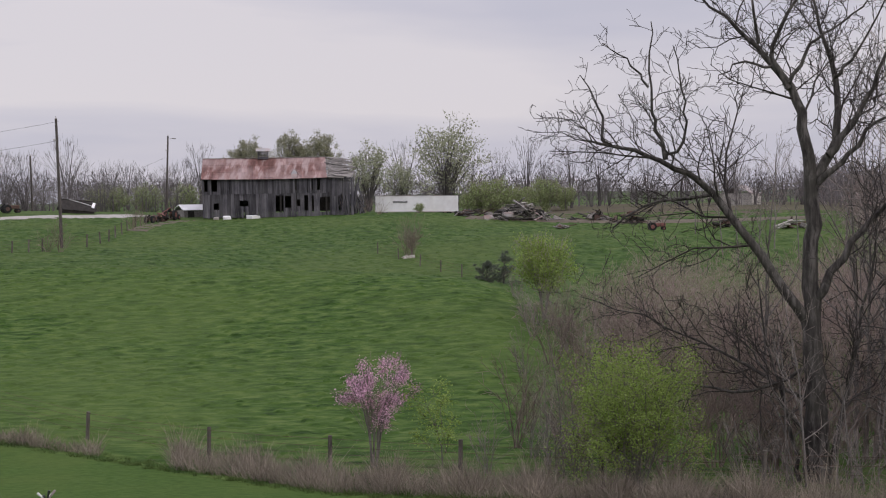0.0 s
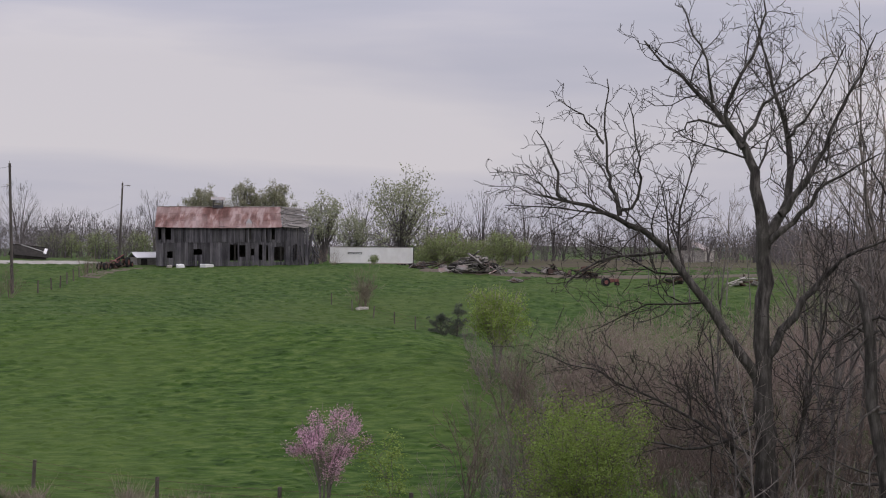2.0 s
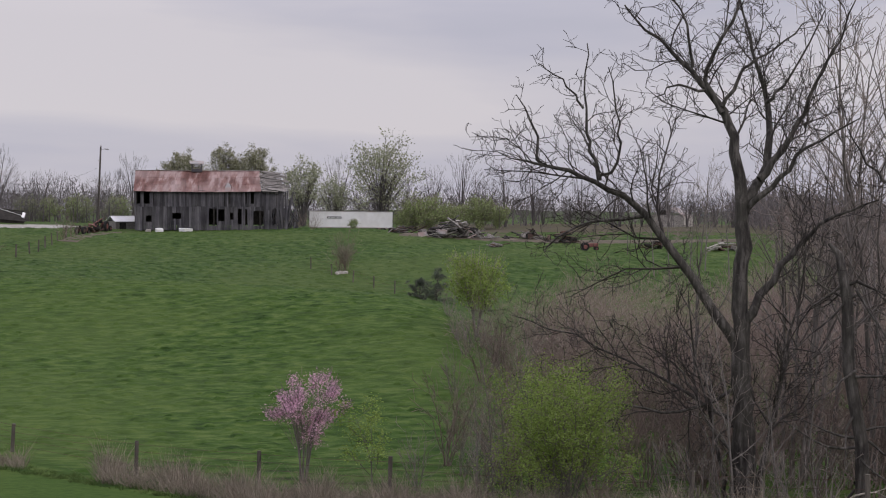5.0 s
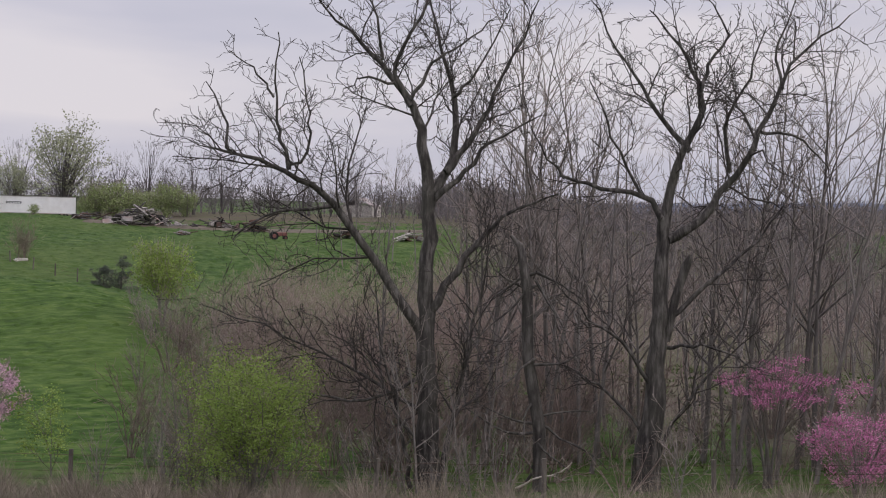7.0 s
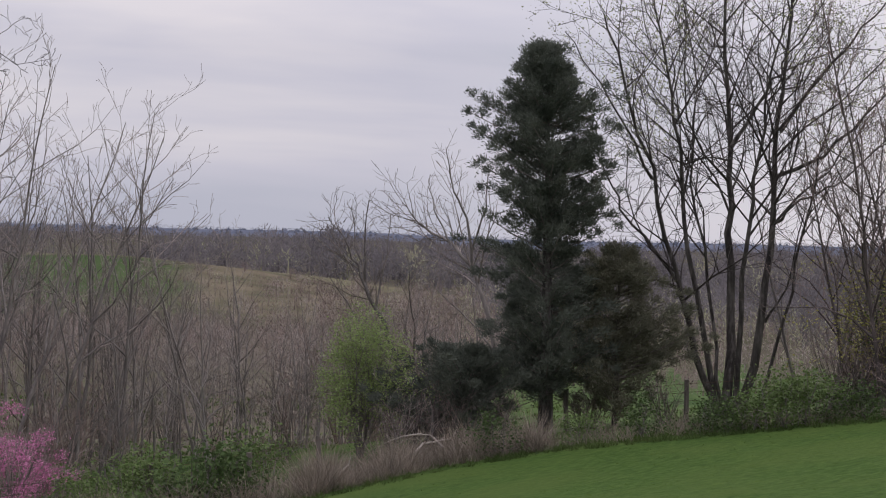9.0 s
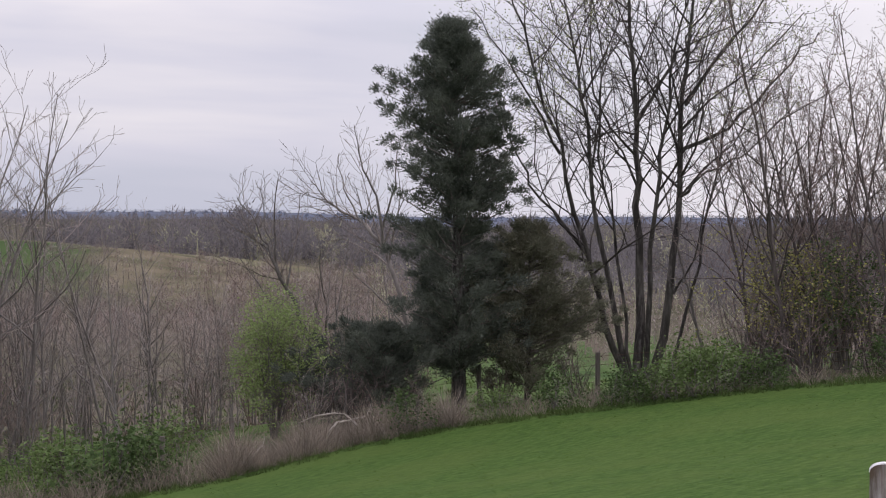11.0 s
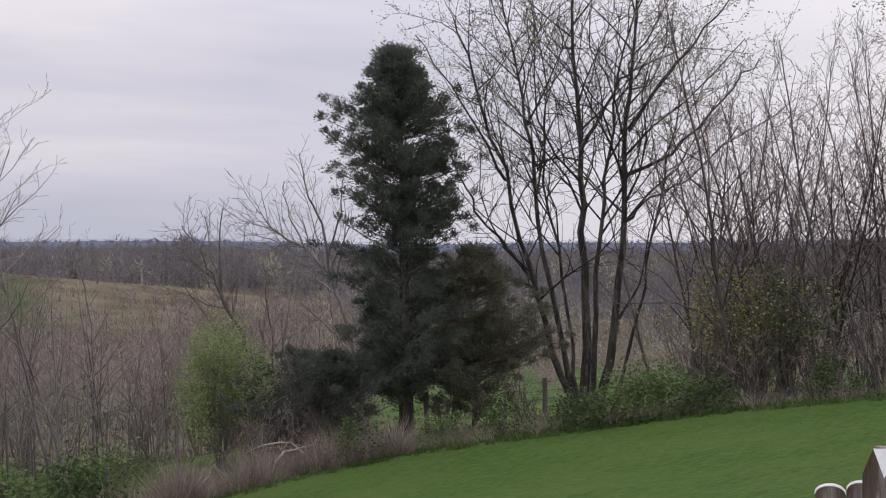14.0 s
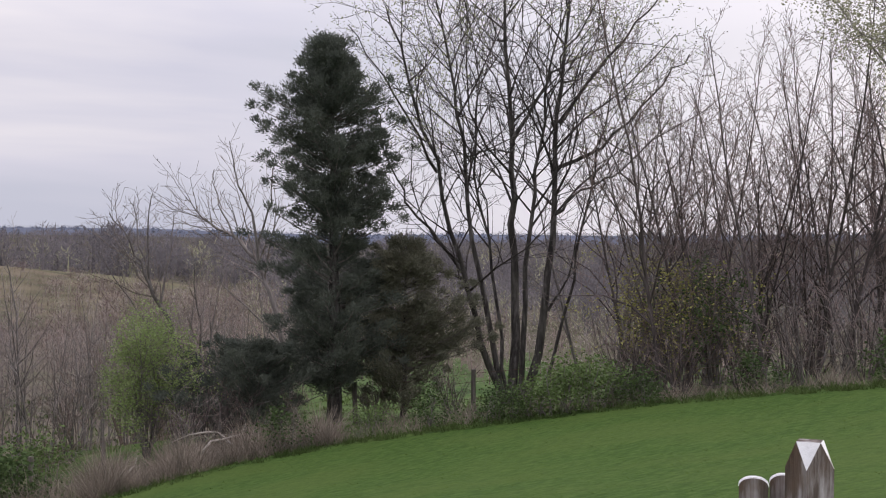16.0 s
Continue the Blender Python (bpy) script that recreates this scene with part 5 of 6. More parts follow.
slivers("dry_weeds", c, g.uniform(0.25, 1.0, len(c)) ** 1.2 * 1.3 * (1 + 0.35 * np.sin(az * 2.3)) * np.where(az > 50, 0.6, 1.0) * np.where(az < -10.5, 0.7, 1), g.uniform(0.1, 0.4, len(c)), 5, 0.008, M_DRY, "tall dead straw-brown weeds along the fence", "weeds", 6, low=0.02, lean=0.38)
# long green grass where the mower stops
az = g.uniform(-20, 88, 2900)
r = lawn_edge(az) + g.uniform(-0.25, 1.5, len(az))
x, y = r * np.sin(np.radians(az)), r * np.cos(np.radians(az))
slivers("long_grass", np.stack([x, y, ground_z(x, y) - 0.03], -1), g.uniform(0.08, 0.30, len(az)), g.uniform(0.15, 0.3, len(az)), 16, 0.008, M_RIM, "long unmown grass along the edge of the lawn", "grass", 7, low=0.02)
# rough grass under the trees
c, az, r = scatter(3000, 13, 88, 46, 110, 0.75)
slivers("woodland_grass", c - [0, 0, 0.03], g.uniform(0.2, 0.5, len(c)), g.uniform(0.3, 0.8, len(c)), 8, 0.0005 * r, M_RIM, "rough green grass under the bare trees", "grass", 10, low=0.02)


# low grassy hummocks all over the pasture
c, az, r = scatter(13000, -19.5, 15.5, 50, 204, 0.62)
c = c[r > lawn_edge(az) + 2.5]
n = len(c)
wid, hgt = g.uniform(0.2, 0.8, n), g.uniform(0.02, 0.12, n)
ring = np.arange(7) * 2 * math.pi / 7
rim = np.stack([c[:, None, 0] + wid[:, None] * np.cos(ring) * g.uniform(0.7, 1.5, (n, 7)), c[:, None, 1] + wid[:, None] * np.sin(ring) * g.uniform(0.7, 1.6, (n, 7)), np.repeat(c[:, None, 2] - 0.06, 7, 1)], -1)
rim[:, :, 2] = ground_z(rim[:, :, 0], rim[:, :, 1]) - 0.05
mid = rim * 0.45 + np.repeat(c[:, None, :], 7, 1) * 0.55
mid[:, :, 2] = ground_z(mid[:, :, 0], mid[:, :, 1]) + hgt[:, None] * g.uniform(0.6, 1.0, (n, 7))
top = c + np.stack([0 * hgt, 0 * hgt, hgt], -1)
v = np.concatenate([rim, mid, top[:, None]], 1).reshape(-1, 3)
k, j = np.meshgrid(np.arange(n) * 15, np.arange(7), indexing="ij")
jn = (j + 1) % 7
q4 = np.stack([k + j, k + jn, k + 7 + jn, k + 7 + j], -1).reshape(-1, 4)
q3 = np.stack([k + 7 + j, k + 7 + jn, k + 14], -1).reshape(-1, 3)
on_knoll = c[:, 1] < knoll_y(c[:, 0]) + 2
tagged(new("pasture_hummocks", mesh_from("pasture_hummocks", v, [q4, q3], [M_PASTURE, M_KNOLL], True, np.concatenate([np.repeat(on_knoll, 7), np.repeat(on_knoll, 7)]))), "low grassy hummocks over the rough pasture", "grass", kind="stuff")
# blades of the mown lawn
az = np.concatenate([g.uniform(-18, -3, 900), g.uniform(39, 86, 2600)])
r = lawn_edge(az) * g.uniform(0.25, 1.0, len(az)) ** 0.6
x, y = r * np.sin(np.radians(az)), r * np.cos(np.radians(az))
slivers("lawn_grass", np.stack([x, y, ground_z(x, y) - 0.015], -1), g.uniform(0.02, 0.045, len(az)), g.uniform(0.08, 0.25, len(az)), 5, 0.0003 * r, M_LAWNBLADE, "short mown grass blades on the lawn", "grass", 11, low=0.02)

# ---------------------------------------------------------------- the old tobacco barn
barn = new("barn")
barn.location, barn.rotation_euler = spot(-6.2, 205, 0.5), (0, 0, facing(-6.2))
tagged(barn, "weathered grey barn with a rusted red roof, collapsing at one end", "barn")
BW, BD, EAVE, RIDGE = 16.5, 11.0, 4.65, 7.3       # sound length, depth, eave and ridge height
X0 = -10.1                                       # end of the wall away from the collapse
rb_ = random.Random(8)
HOLES = [(-9.9, 2.9, 0.55, 1.6), (-8.75, 2.9, 0.22, 1.7), (-8.3, 2.9, 0.2, 1.7), (2.05, 2.9, 0.2, 1.6), (4.2, 2.9, 0.25, 1.9), (5.1, 2.9, 0.25, 1.9),
         (-8.6, 0.5, 0.7, 0.9), (-5.1, 0.9, 0.85, 0.8), (-0.35, 0.0, 0.75, 2.3), (0.75, 0.6, 0.6, 1.6), (2.3, 0.8, 0.5, 0.9), (3.4, 0.2, 0.3, 2.1), (4.3, 0.0, 0.3, 2.2), (5.4, 0.0, 1.1, 2.0), (7.9, 0.2, 0.3, 2.2)]


BLANK = {}


def blank(mat):
    """A unit board that many pieces share."""
    if mat not in BLANK:
        bm = bmesh.new()
        box(bm, (1, 1, 1), (0, 0, 0))
        BLANK[mat] = bpy.data.meshes.new("board")
        bm.to_mesh(BLANK[mat])
        bm.free()
        BLANK[mat].materials.append(mat)
    return BLANK[mat]


def board(name, size, at, rot, mat, parent):
    ob = new(name, blank(mat))
    ob.parent = parent
    ob.matrix_basis = pose(*at, *rot) @ Matrix.Diagonal((*size, 1))
    return ob


def barn_boards(name, y, x0, x1, z0, z1, lean=0.0, ragged=0.0):
    """A wall of upright boards with gaps; boards stop short where a hole is."""
    wall = new(name)
    wall.parent = barn
    x = x0
    while x < x1:
        wd = rb_.uniform(0.19, 0.30)
        spans = [(z0, z1)]
        for hx, hz, hw, hh in HOLES:
            if hx - 0.05 < x + wd / 2 < hx + hw + 0.05 and y < 0:
                cut = []
                for a, b in spans:
                    if hz > a + 0.1 and hz < b:
                        cut.append((a, hz))
                    if hz + hh < b - 0.1 and hz + hh > a:
                        cut.append((hz + hh, b))
                    if not (hz < b and hz + hh > a):
                        cut.append((a, b))
                spans = cut
        for a, b in spans:
            a2, b2 = a - rb_.uniform(0, 0.08) - ragged * rb_.random(), b - ragged * rb_.random() * 1.2
            board("board", (wd - 0.015, 0.03, b2 - a2), (x + wd / 2, y + rb_.uniform(-0.02, 0.02), (a2 + b2) / 2), (0, lean + rb_.gauss(0, 0.4 + 2 * ragged), 0), M_GREYWOOD, wall)
        x += wd + (rb_.random() < 0.08) * 0.08
    return wall


barn_boards("upper_wall", -BD / 2, X0, X0 + BW, 2.55, EAVE)
barn_boards("lower_wall", -BD / 2 + 0.06, X0, X0 + BW, -0.55, 2.6)
barn_boards("rear_wall", BD / 2, X0, X0 + BW, 0.0, EAVE)
tagged(barn_boards("broken_wall", -BD / 2 + 0.4, X0 + BW, X0 + BW + 3.4, -0.6, 4.7, 1.0, 0.22), "leaning broken wall boards")
gable = new("gable_wall")
gable.parent = barn
for k in range(40):
    y = -BD / 2 + BD * (k + 0.5) / 40
    top = RIDGE - abs(y) / (BD / 2) * (RIDGE - EAVE) - 0.15
    board("board", (0.03, BD / 40 - 0.02, top), (X0 + 0.03, y, top / 2), (0, 0, 0), M_GREYWOOD, gable)
frame_ = new("timber_frame")
frame_.parent = barn
for k in range(9):
    x = X0 + 0.2 + k * (BW - 0.4) / 8
    for y in (-BD / 2 + 0.2, 0.0, BD / 2 - 0.2):
        board("timber", (0.2, 0.2, EAVE), (x, y, EAVE / 2), (0, 0, 0), M_DARK, frame_)
    board("timber", (0.15, BD - 0.3, 0.2), (x, 0, EAVE - 0.2), (0, 0, 0), M_DARK, frame_)
# added dark sheet: the shade inside the barn, seen through the gaps
bm = bmesh.new()
box(bm, (BW + 2.9, 0.1, 4.6), (X0 + BW / 2 + 1.6, 1.0, 2.35))
part("partition", bm, M_DARK, barn, "dark sheet standing for the shade inside the barn")
# rusted roof sheets, each a piece of its own
sheet_meshes = {}
slope_len = math.hypot(BD / 2 + 0.35, RIDGE - EAVE)
pitch = math.atan2(RIDGE - EAVE, BD / 2)
for kind_, mt in (("r", M_RUSTROOF), ("g", M_GREYROOF)):
    bm = bmesh.new()
    box(bm, (0.78, slope_len / 3 + 0.12, 0.025), (0, 0, 0))
    for k in range(4):
        box(bm, (0.03, slope_len / 3 + 0.12, 0.02), (-0.3 + 0.2 * k, 0, 0.02))
    me = bpy.data.meshes.new("roof_sheet")
    bm.to_mesh(me)
    bm.free()
    me.materials.append(mt)
    sheet_meshes[kind_] = me
roof = new("roof")
roof.parent = barn
ncol = int((BW + 0.3) / 0.75)
for side in (-1, 1):
    for col in range(ncol):
        for row in range(3):
            f = (row + 0.5) / 3
            y = side * f * (BD / 2 + 0.35)
            z = RIDGE - f * (RIDGE - EAVE) * (1 + 0.35 / (BD / 2)) + 0.06 + rb_.uniform(-0.01, 0.02) - 0.10 * math.sin(3.14 * col / ncol)
            ob = new("roof_sheet", sheet_meshes["r"])
            ob.parent = roof
            ob.location = (X0 - 0.1 + 0.375 + col * 0.75, y, z + 0.012 * (2 - row) + 0.006 * (col % 2))
            ob.rotation_euler = (-side * pitch, rb_.gauss(0, 0.008), rb_.gauss(0, 0.006))
for k, (x, z, a) in enumerate(((1.1, 5.07, 3), (2.0, 5.11, -5), (2.9, 5.05, 6))):
    ob = new("loose_sheet", sheet_meshes["g" if k == 1 else "r"])
    ob.parent = roof
    ob.location, ob.rotation_euler = (x, -BD / 2 + 0.75, z), (pitch + radians(3), radians(a), radians(25 * (k - 1)))
bm = bmesh.new()
box(bm, (BW + 0.3, 0.4, 0.06), (X0 + BW / 2, 0, RIDGE + 0.10))
part("ridge_cap", bm, M_GREYROOF, roof, "dull grey ridge flashing")
for side in (-1, 1):
    for k in range(15):
        bm = bmesh.new()
        x = X0 + 0.3 + k * (BW - 0.6) / 14
        rod(bm, (x, side * (BD / 2 + 0.2), EAVE - 0.18), (x, 0, RIDGE - 0.12), 0.07, sides=4)
        part("rafter", bm, M_DARK, roof)
# the cupola
cup = new("cupola")
cup.parent = barn
cup.location = (X0 + 9.0 - 1.0, 0, RIDGE)
bm = bmesh.new()
for sx in (-0.65, 0.65):
    for sy in (-0.6, 0.6):
        box(bm, (0.14, 0.14, 1.1), (sx, sy, 0.45))
box(bm, (1.3, 1.2, 0.35), (0, 0, 0.1))
for k in range(4):
    box(bm, (1.2, 0.03, 0.1), (0, -0.58, 0.4 + 0.14 * k), (35, 0, 0))
part("louvre_box", bm, M_GREYWOOD, cup)
bm = bmesh.new()
box(bm, (1.9, 1.0, 0.05), (0, -0.45, 1.15), (22, 0, 0))
box(bm, (1.9, 1.0, 0.05), (0, 0.45, 1.15), (-22, 0, 0))
part("cupola_roof", bm, M_GREYROOF, cup, "pale metal cupola roof")
# the collapsed bay
bay = new("collapsed_roof")
bay.parent = barn
tagged(bay, "stripped grey roof boards sagging over the collapsed bay")
for k in range(9):
    x = X0 + BW + 0.2 + k * 0.42
    board("rafter", (0.1, 5.9, 0.12), (x, -BD / 4, (EAVE + RIDGE) / 2 - 0.15 - 0.05 * k), (29, rb_.gauss(0, 3), rb_.gauss(0, 3)), M_OLDWOOD, bay)
for k in range(54):
    x0, f = X0 + BW + rb_.uniform(-0.3, 0.9), (k + rb_.random()) / 54
    ln = rb_.uniform(1.6, 3.2)
    y, z = -BD / 2 * f, EAVE + (1 - f) * (RIDGE - EAVE) + 0.05
    board("roof_board", (ln, 0.24, 0.04), (x0 + ln / 2, y, z - 0.10 * ln * rb_.random()), (30, rb_.gauss(5, 3), rb_.gauss(0, 4)), M_OLDWOOD, bay)
for k in range(20):
    x, y = X0 + BW + rb_.uniform(1.0, 5.0), rb_.uniform(-BD / 2 - 0.8, 2)
    h = rb_.uniform(1.6, 4.6) * (1 - (x - X0 - BW) / 9)
    board("timber", (0.15, 0.15, h), (x, y, h / 2 - 0.4), (rb_.gauss(0, 6), rb_.gauss(-6, 10), rb_.uniform(0, 90)), M_GREYWOOD, barn)
for k in range(26):
    x, y = X0 + BW + rb_.uniform(0.5, 4.6), rb_.uniform(-BD / 2 - 0.8, 1)
    board("board", (0.22, 0.04, rb_.uniform(1.5, 3.8)), (x, y, rb_.uniform(0.3, 2.6)), (rb_.gauss(0, 14), rb_.gauss(0, 25), rb_.uniform(0, 90)), M_GREYWOOD, barn)

# feed blocks and tubs in the grass by the barn
for az, r, sx, sz, m, nm, lb in ((-8.2, 197.5, 1.0, 0.55, M_WHITE, "feed_tub", "dirty white feed tub lying by the barn"), (-7.2, 198, 1.7, 0.5, M_WHITE, "salt_trough", "long pale trough lying by the barn"), (-8.6, 198, 0.7, 0.4, M_STONE, "rock", "pale rock lying by the barn"), (-1.3, 147, 1.1, 0.3, M_STONE, "rock", "flat pale rock in the pasture"), (-1.5, 146.5, 0.5, 0.25, M_STONE, "rock", "small pale rock in the pasture")):
    bm = bmesh.new()
    box(bm, (sx, sx * 0.6, sz), (0, 0, sz / 2 - 0.05), bevel=0.12 * sz + 0.03)
    for v in bm.verts:
        v.co += Vector((rb_.gauss(0, 0.03), rb_.gauss(0, 0.03), rb_.gauss(0, 0.03)))
    ob = part(nm, bm, m)
    ob.location, ob.rotation_euler = spot(az, r), (0, 0, rb_.random())
    tagged(ob, lb, nm.replace("_", " "))

# ---------------------------------------------------------------- the white trailer
trailer = new("box_trailer")
trailer.location, trailer.rotation_euler = spot(-0.965, 212, 0.05), (0, radians(0.6), facing(-0.97))
trailer.scale = (0.91, 1.0, 0.91)
tagged(trailer, "long white box trailer parked at the top of the pasture", "trailer")
bm = bmesh.new()
box(bm, (12.9, 2.5, 2.55), (0, 0, 1.55), bevel=0.05)
body = part("box_body", bm, M_WHITE, trailer)
for k in range(12):
    bm = bmesh.new()
    box(bm, (0.04, 0.03, 2.4), (-5.9 + k * 1.07, -1.265, 1.55))
    part("side_rib", bm, M_WHITE, body)
for sz in (0.32, 2.8):
    bm = bmesh.new()
    box(bm, (12.92, 0.06, 0.1), (0, -1.27, sz))
    part("edge_rail", bm, M_GREYROOF, body, "dull metal edge rail")
bm = bmesh.new()
box(bm, (0.1, 0.12, 2.5), (6.45, -1.25, 1.55))
part("corner_post", bm, M_DARK, body, "dark corner post")
bm = bmesh.new()
box(bm, (2.2, 0.02, 0.30), (-2.6, -1.275, 1.85))
part("sign_panel", bm, M_CARPAINT, body, "dark panel with worn white bars")
for k in range(5):
    bm = bmesh.new()
    box(bm, (0.3, 0.02, 0.12), (-3.4 + k * 0.4, -1.29, 1.85))
    part("sign_bar", bm, M_WHITE, body)
for x in (-5.0, 4.4, 5.5):
    for y in (-0.95, 0.95):
        bm = bmesh.new()
        rod(bm, (x, y - 0.14, 0.28), (x, y + 0.14, 0.28), 0.48, sides=18)
        wheel = part("wheel", bm, M_RUBBER, trailer)
        bm = bmesh.new()
        rod(bm, (x, y - 0.16, 0.28), (x, y + 0.16, 0.28), 0.22, sides=12)
        part("rim", bm, M_GREYROOF, wheel)

# ---------------------------------------------------------------- poles and cables
def utility_pole(az, r, top, lean=(0, 0), arm=False, lamp=False):
    foot = spot(az, r, -0.3)
    root = new("utility_pole")
    root.location, root.rotation_euler = foot, (radians(lean[1]), radians(lean[0]), facing(az))
    h = EYE + top - foot.z
    bm = bmesh.new()
    rod(bm, (0, 0, 0), (0, 0, h), 0.17, 0.12, 12)
    part("pole_shaft", bm, M_POLE, root)
    bm = bmesh.new()
    rod(bm, (0, 0, h), (0, 0, h + 0.25), 0.05, 0.03, 8)
    rod(bm, (-0.02, -0.1, h - 2.2), (-0.35, -0.1, h - 2.1), 0.05, 0.05, 8)
    part("insulator", bm, M_STONE, root)
    if lamp:
        bm = bmesh.new()
        rod(bm, (0, -0.1, h - 0.5), (0.7, -0.1, h - 0.3), 0.035)
        box(bm, (0.55, 0.3, 0.16), (0.9, -0.1, h - 0.36), bevel=0.05)
        part("lamp_arm", bm, M_GREYROOF, root, "grey yard lamp on an arm")
    tagged(root, "leaning brown wooden utility pole beside the road" if not lamp else "brown wooden utility pole with a yard lamp", "pole")
    return foot + Vector((0, 0, h))


t1 = utility_pole(-14.3, 155, 0.0500 * 155, (-1.0, 0))
t2 = utility_pole(-10.45, 228, 0.0381 * 228, (2.5, 0), lamp=True)
t3 = utility_pole(-15.32, 230, 0.0261 * 230, (-0.5, 0))


def cable(a, b, sag, drop_a=0.0, drop_b=0.0):
    bm = bmesh.new()
    pts = [a.lerp(b, k / 14) - Vector((0, 0, sag * 4 * (k / 14) * (1 - k / 14) + drop_a * (1 - k / 14) + drop_b * k / 14)) for k in range(15)]
    for p, q in zip(pts, pts[1:]):
        rod(bm, p, q, 0.012, sides=4)
    tagged(part("power_cable", bm, M_CABLE), "thin sagging black power cable between poles", "cable", "power cables")


far_l = spot(-26, 190, 9.5)
for dz in (0.3, 2.2):
    cable(t1, far_l, 0.9, dz, dz)
for dz in (1.2, 2.8):
    cable(t3, spot(-24, 215, 8.0), 1.0, dz, dz)
    cable(t3, t2, 2.5, dz - 0.6, dz + 2)

# ---------------------------------------------------------------- road, bare earth and the yard
def strip(name, line, width, mat, up, label, category):
    """A band laid on the ground along bearings and distances."""
    pts = []
    for (a0, r0), (a1, r1) in zip(line, line[1:]):
        pts += [spot(a0 + (a1 - a0) * k / 10, r0 + (r1 - r0) * k / 10) for k in range(10)]
    pts.append(spot(*line[-1]))
    vs, fs = [], []
    for k, p in enumerate(pts):
        d = (pts[min(k + 1, len(pts) - 1)] - pts[max(k - 1, 0)]).normalized()
        n = Vector((-d.y, d.x, 0)).normalized()
        for q in range(7):
            f = q / 6 * 2 - 1
            wob = 1 + 0.12 * math.sin(k * 1.7 + q)
            v = p + n * (f * width / 2 * wob)
            vs.append((v.x, v.y, gz(v.x, v.y) + up - 0.12 * (abs(f) > 0.9)))
    for k in range(len(pts) - 1):
        for q in range(6):
            fs.append((k * 7 + q, k * 7 + q + 1, k * 7 + q + 8, k * 7 + q + 7))
    ob = new(name, mesh_from(name, vs, [np.array(fs)[:, ::-1]], [mat], True))
    return tagged(ob, label, category, kind="structure")


strip("road", [(-40, 170), (-24, 190), (-18, 198), (-15, 203), (-12.8, 206), (-11.5, 211)], 5.5, M_GRAVEL, 0.14, "pale gravel farm road climbing to the yard", "road")
strip("yard_earth", [(-11.6, 176), (-10.9, 186), (-10.2, 194), (-9.7, 198)], 2.8, M_SOIL, 0.05, "bare brown earth track beside the barn", "ground")
strip("yard_earth", [(1.0, 193), (4, 191), (7, 190), (10, 190), (14, 190)], 5.0, M_SOIL, 0.12, "bare brown earth round the scrap heaps", "ground")


def shed(az, r, size, eave, ridge, wall, roof_mat, label, tilt=0.0, turn=0.0):
    root = new("shed")
    root.location, root.rotation_euler = spot(az, r, -0.1), (0, radians(tilt), facing(az) + radians(turn))
    tagged(root, label, "shed")
    w_, d_ = size
    for sx, sy, lx, ly in ((0, -d_ / 2, w_, 0.12), (0, d_ / 2, w_, 0.12), (-w_ / 2, 0, 0.12, d_ - 0.14), (w_ / 2, 0, 0.12, d_ - 0.14)):
        bm = bmesh.new()
        box(bm, (lx, ly, eave), (sx, sy, eave / 2))
        part("wall", bm, wall, root)
    a = math.degrees(math.atan2(ridge - eave, d_ / 2))
    for side in (-1, 1):
        bm = bmesh.new()
        box(bm, (w_ + 0.5, math.hypot(d_ / 2, ridge - eave) + 0.3, 0.07), (0, side * d_ / 4 * 1.05, (eave + ridge) / 2), (-side * a, 0, 0))
        part("roof_slope", bm, roof_mat, root)
    # no opening is cut: a dark panel gives the doorway's shade by colour
    bm = bmesh.new()
    box(bm, (0.9, 0.05, min(1.9, eave * 0.85)), (-w_ * 0.2, -d_ / 2 - 0.07, min(1.9, eave * 0.85) / 2))
    part("door", bm, M_DARK, root, "dark panel painted as the shade of an open doorway")
    return root


shed(-13.75, 215, (4.2, 3.0), 0.5, 1.8, M_DARK, M_DARK, "low collapsed dark shed beyond the road", 6, 14)
bm = bmesh.new()
box(bm, (3.4, 0.5, 0.06), (0, 0, 0), (0, 18, 0))
box(bm, (0.4, 1.6, 0.06), (1.6, -0.3, -0.4), (25, 20, 0))
sheet = part("roofing_sheet", bm, M_WHITE)
sheet.location, sheet.rotation_euler = spot(-13.55, 212, 1.55), (0, 0, facing(-13.5))
tagged(sheet, "bent white roofing sheet sliding off the collapsed shed", "roofing sheet")
shed(-9.55, 208, (3.0, 3.5), 1.1, 1.75, M_OLDWOOD, M_WHITE, "small shed with a pale metal roof beside the barn", 0, 20)
shed(11.3, 292, (5.0, 6), 2.4, 3.8, M_STONE, M_GREYROOF, "far white farmhouse beyond the pasture", 0, 70)
shed(16.4, 280, (9.5, 6), 2.0, 2.6, M_DARK, M_DARK, "long low dark shed beyond the pasture")


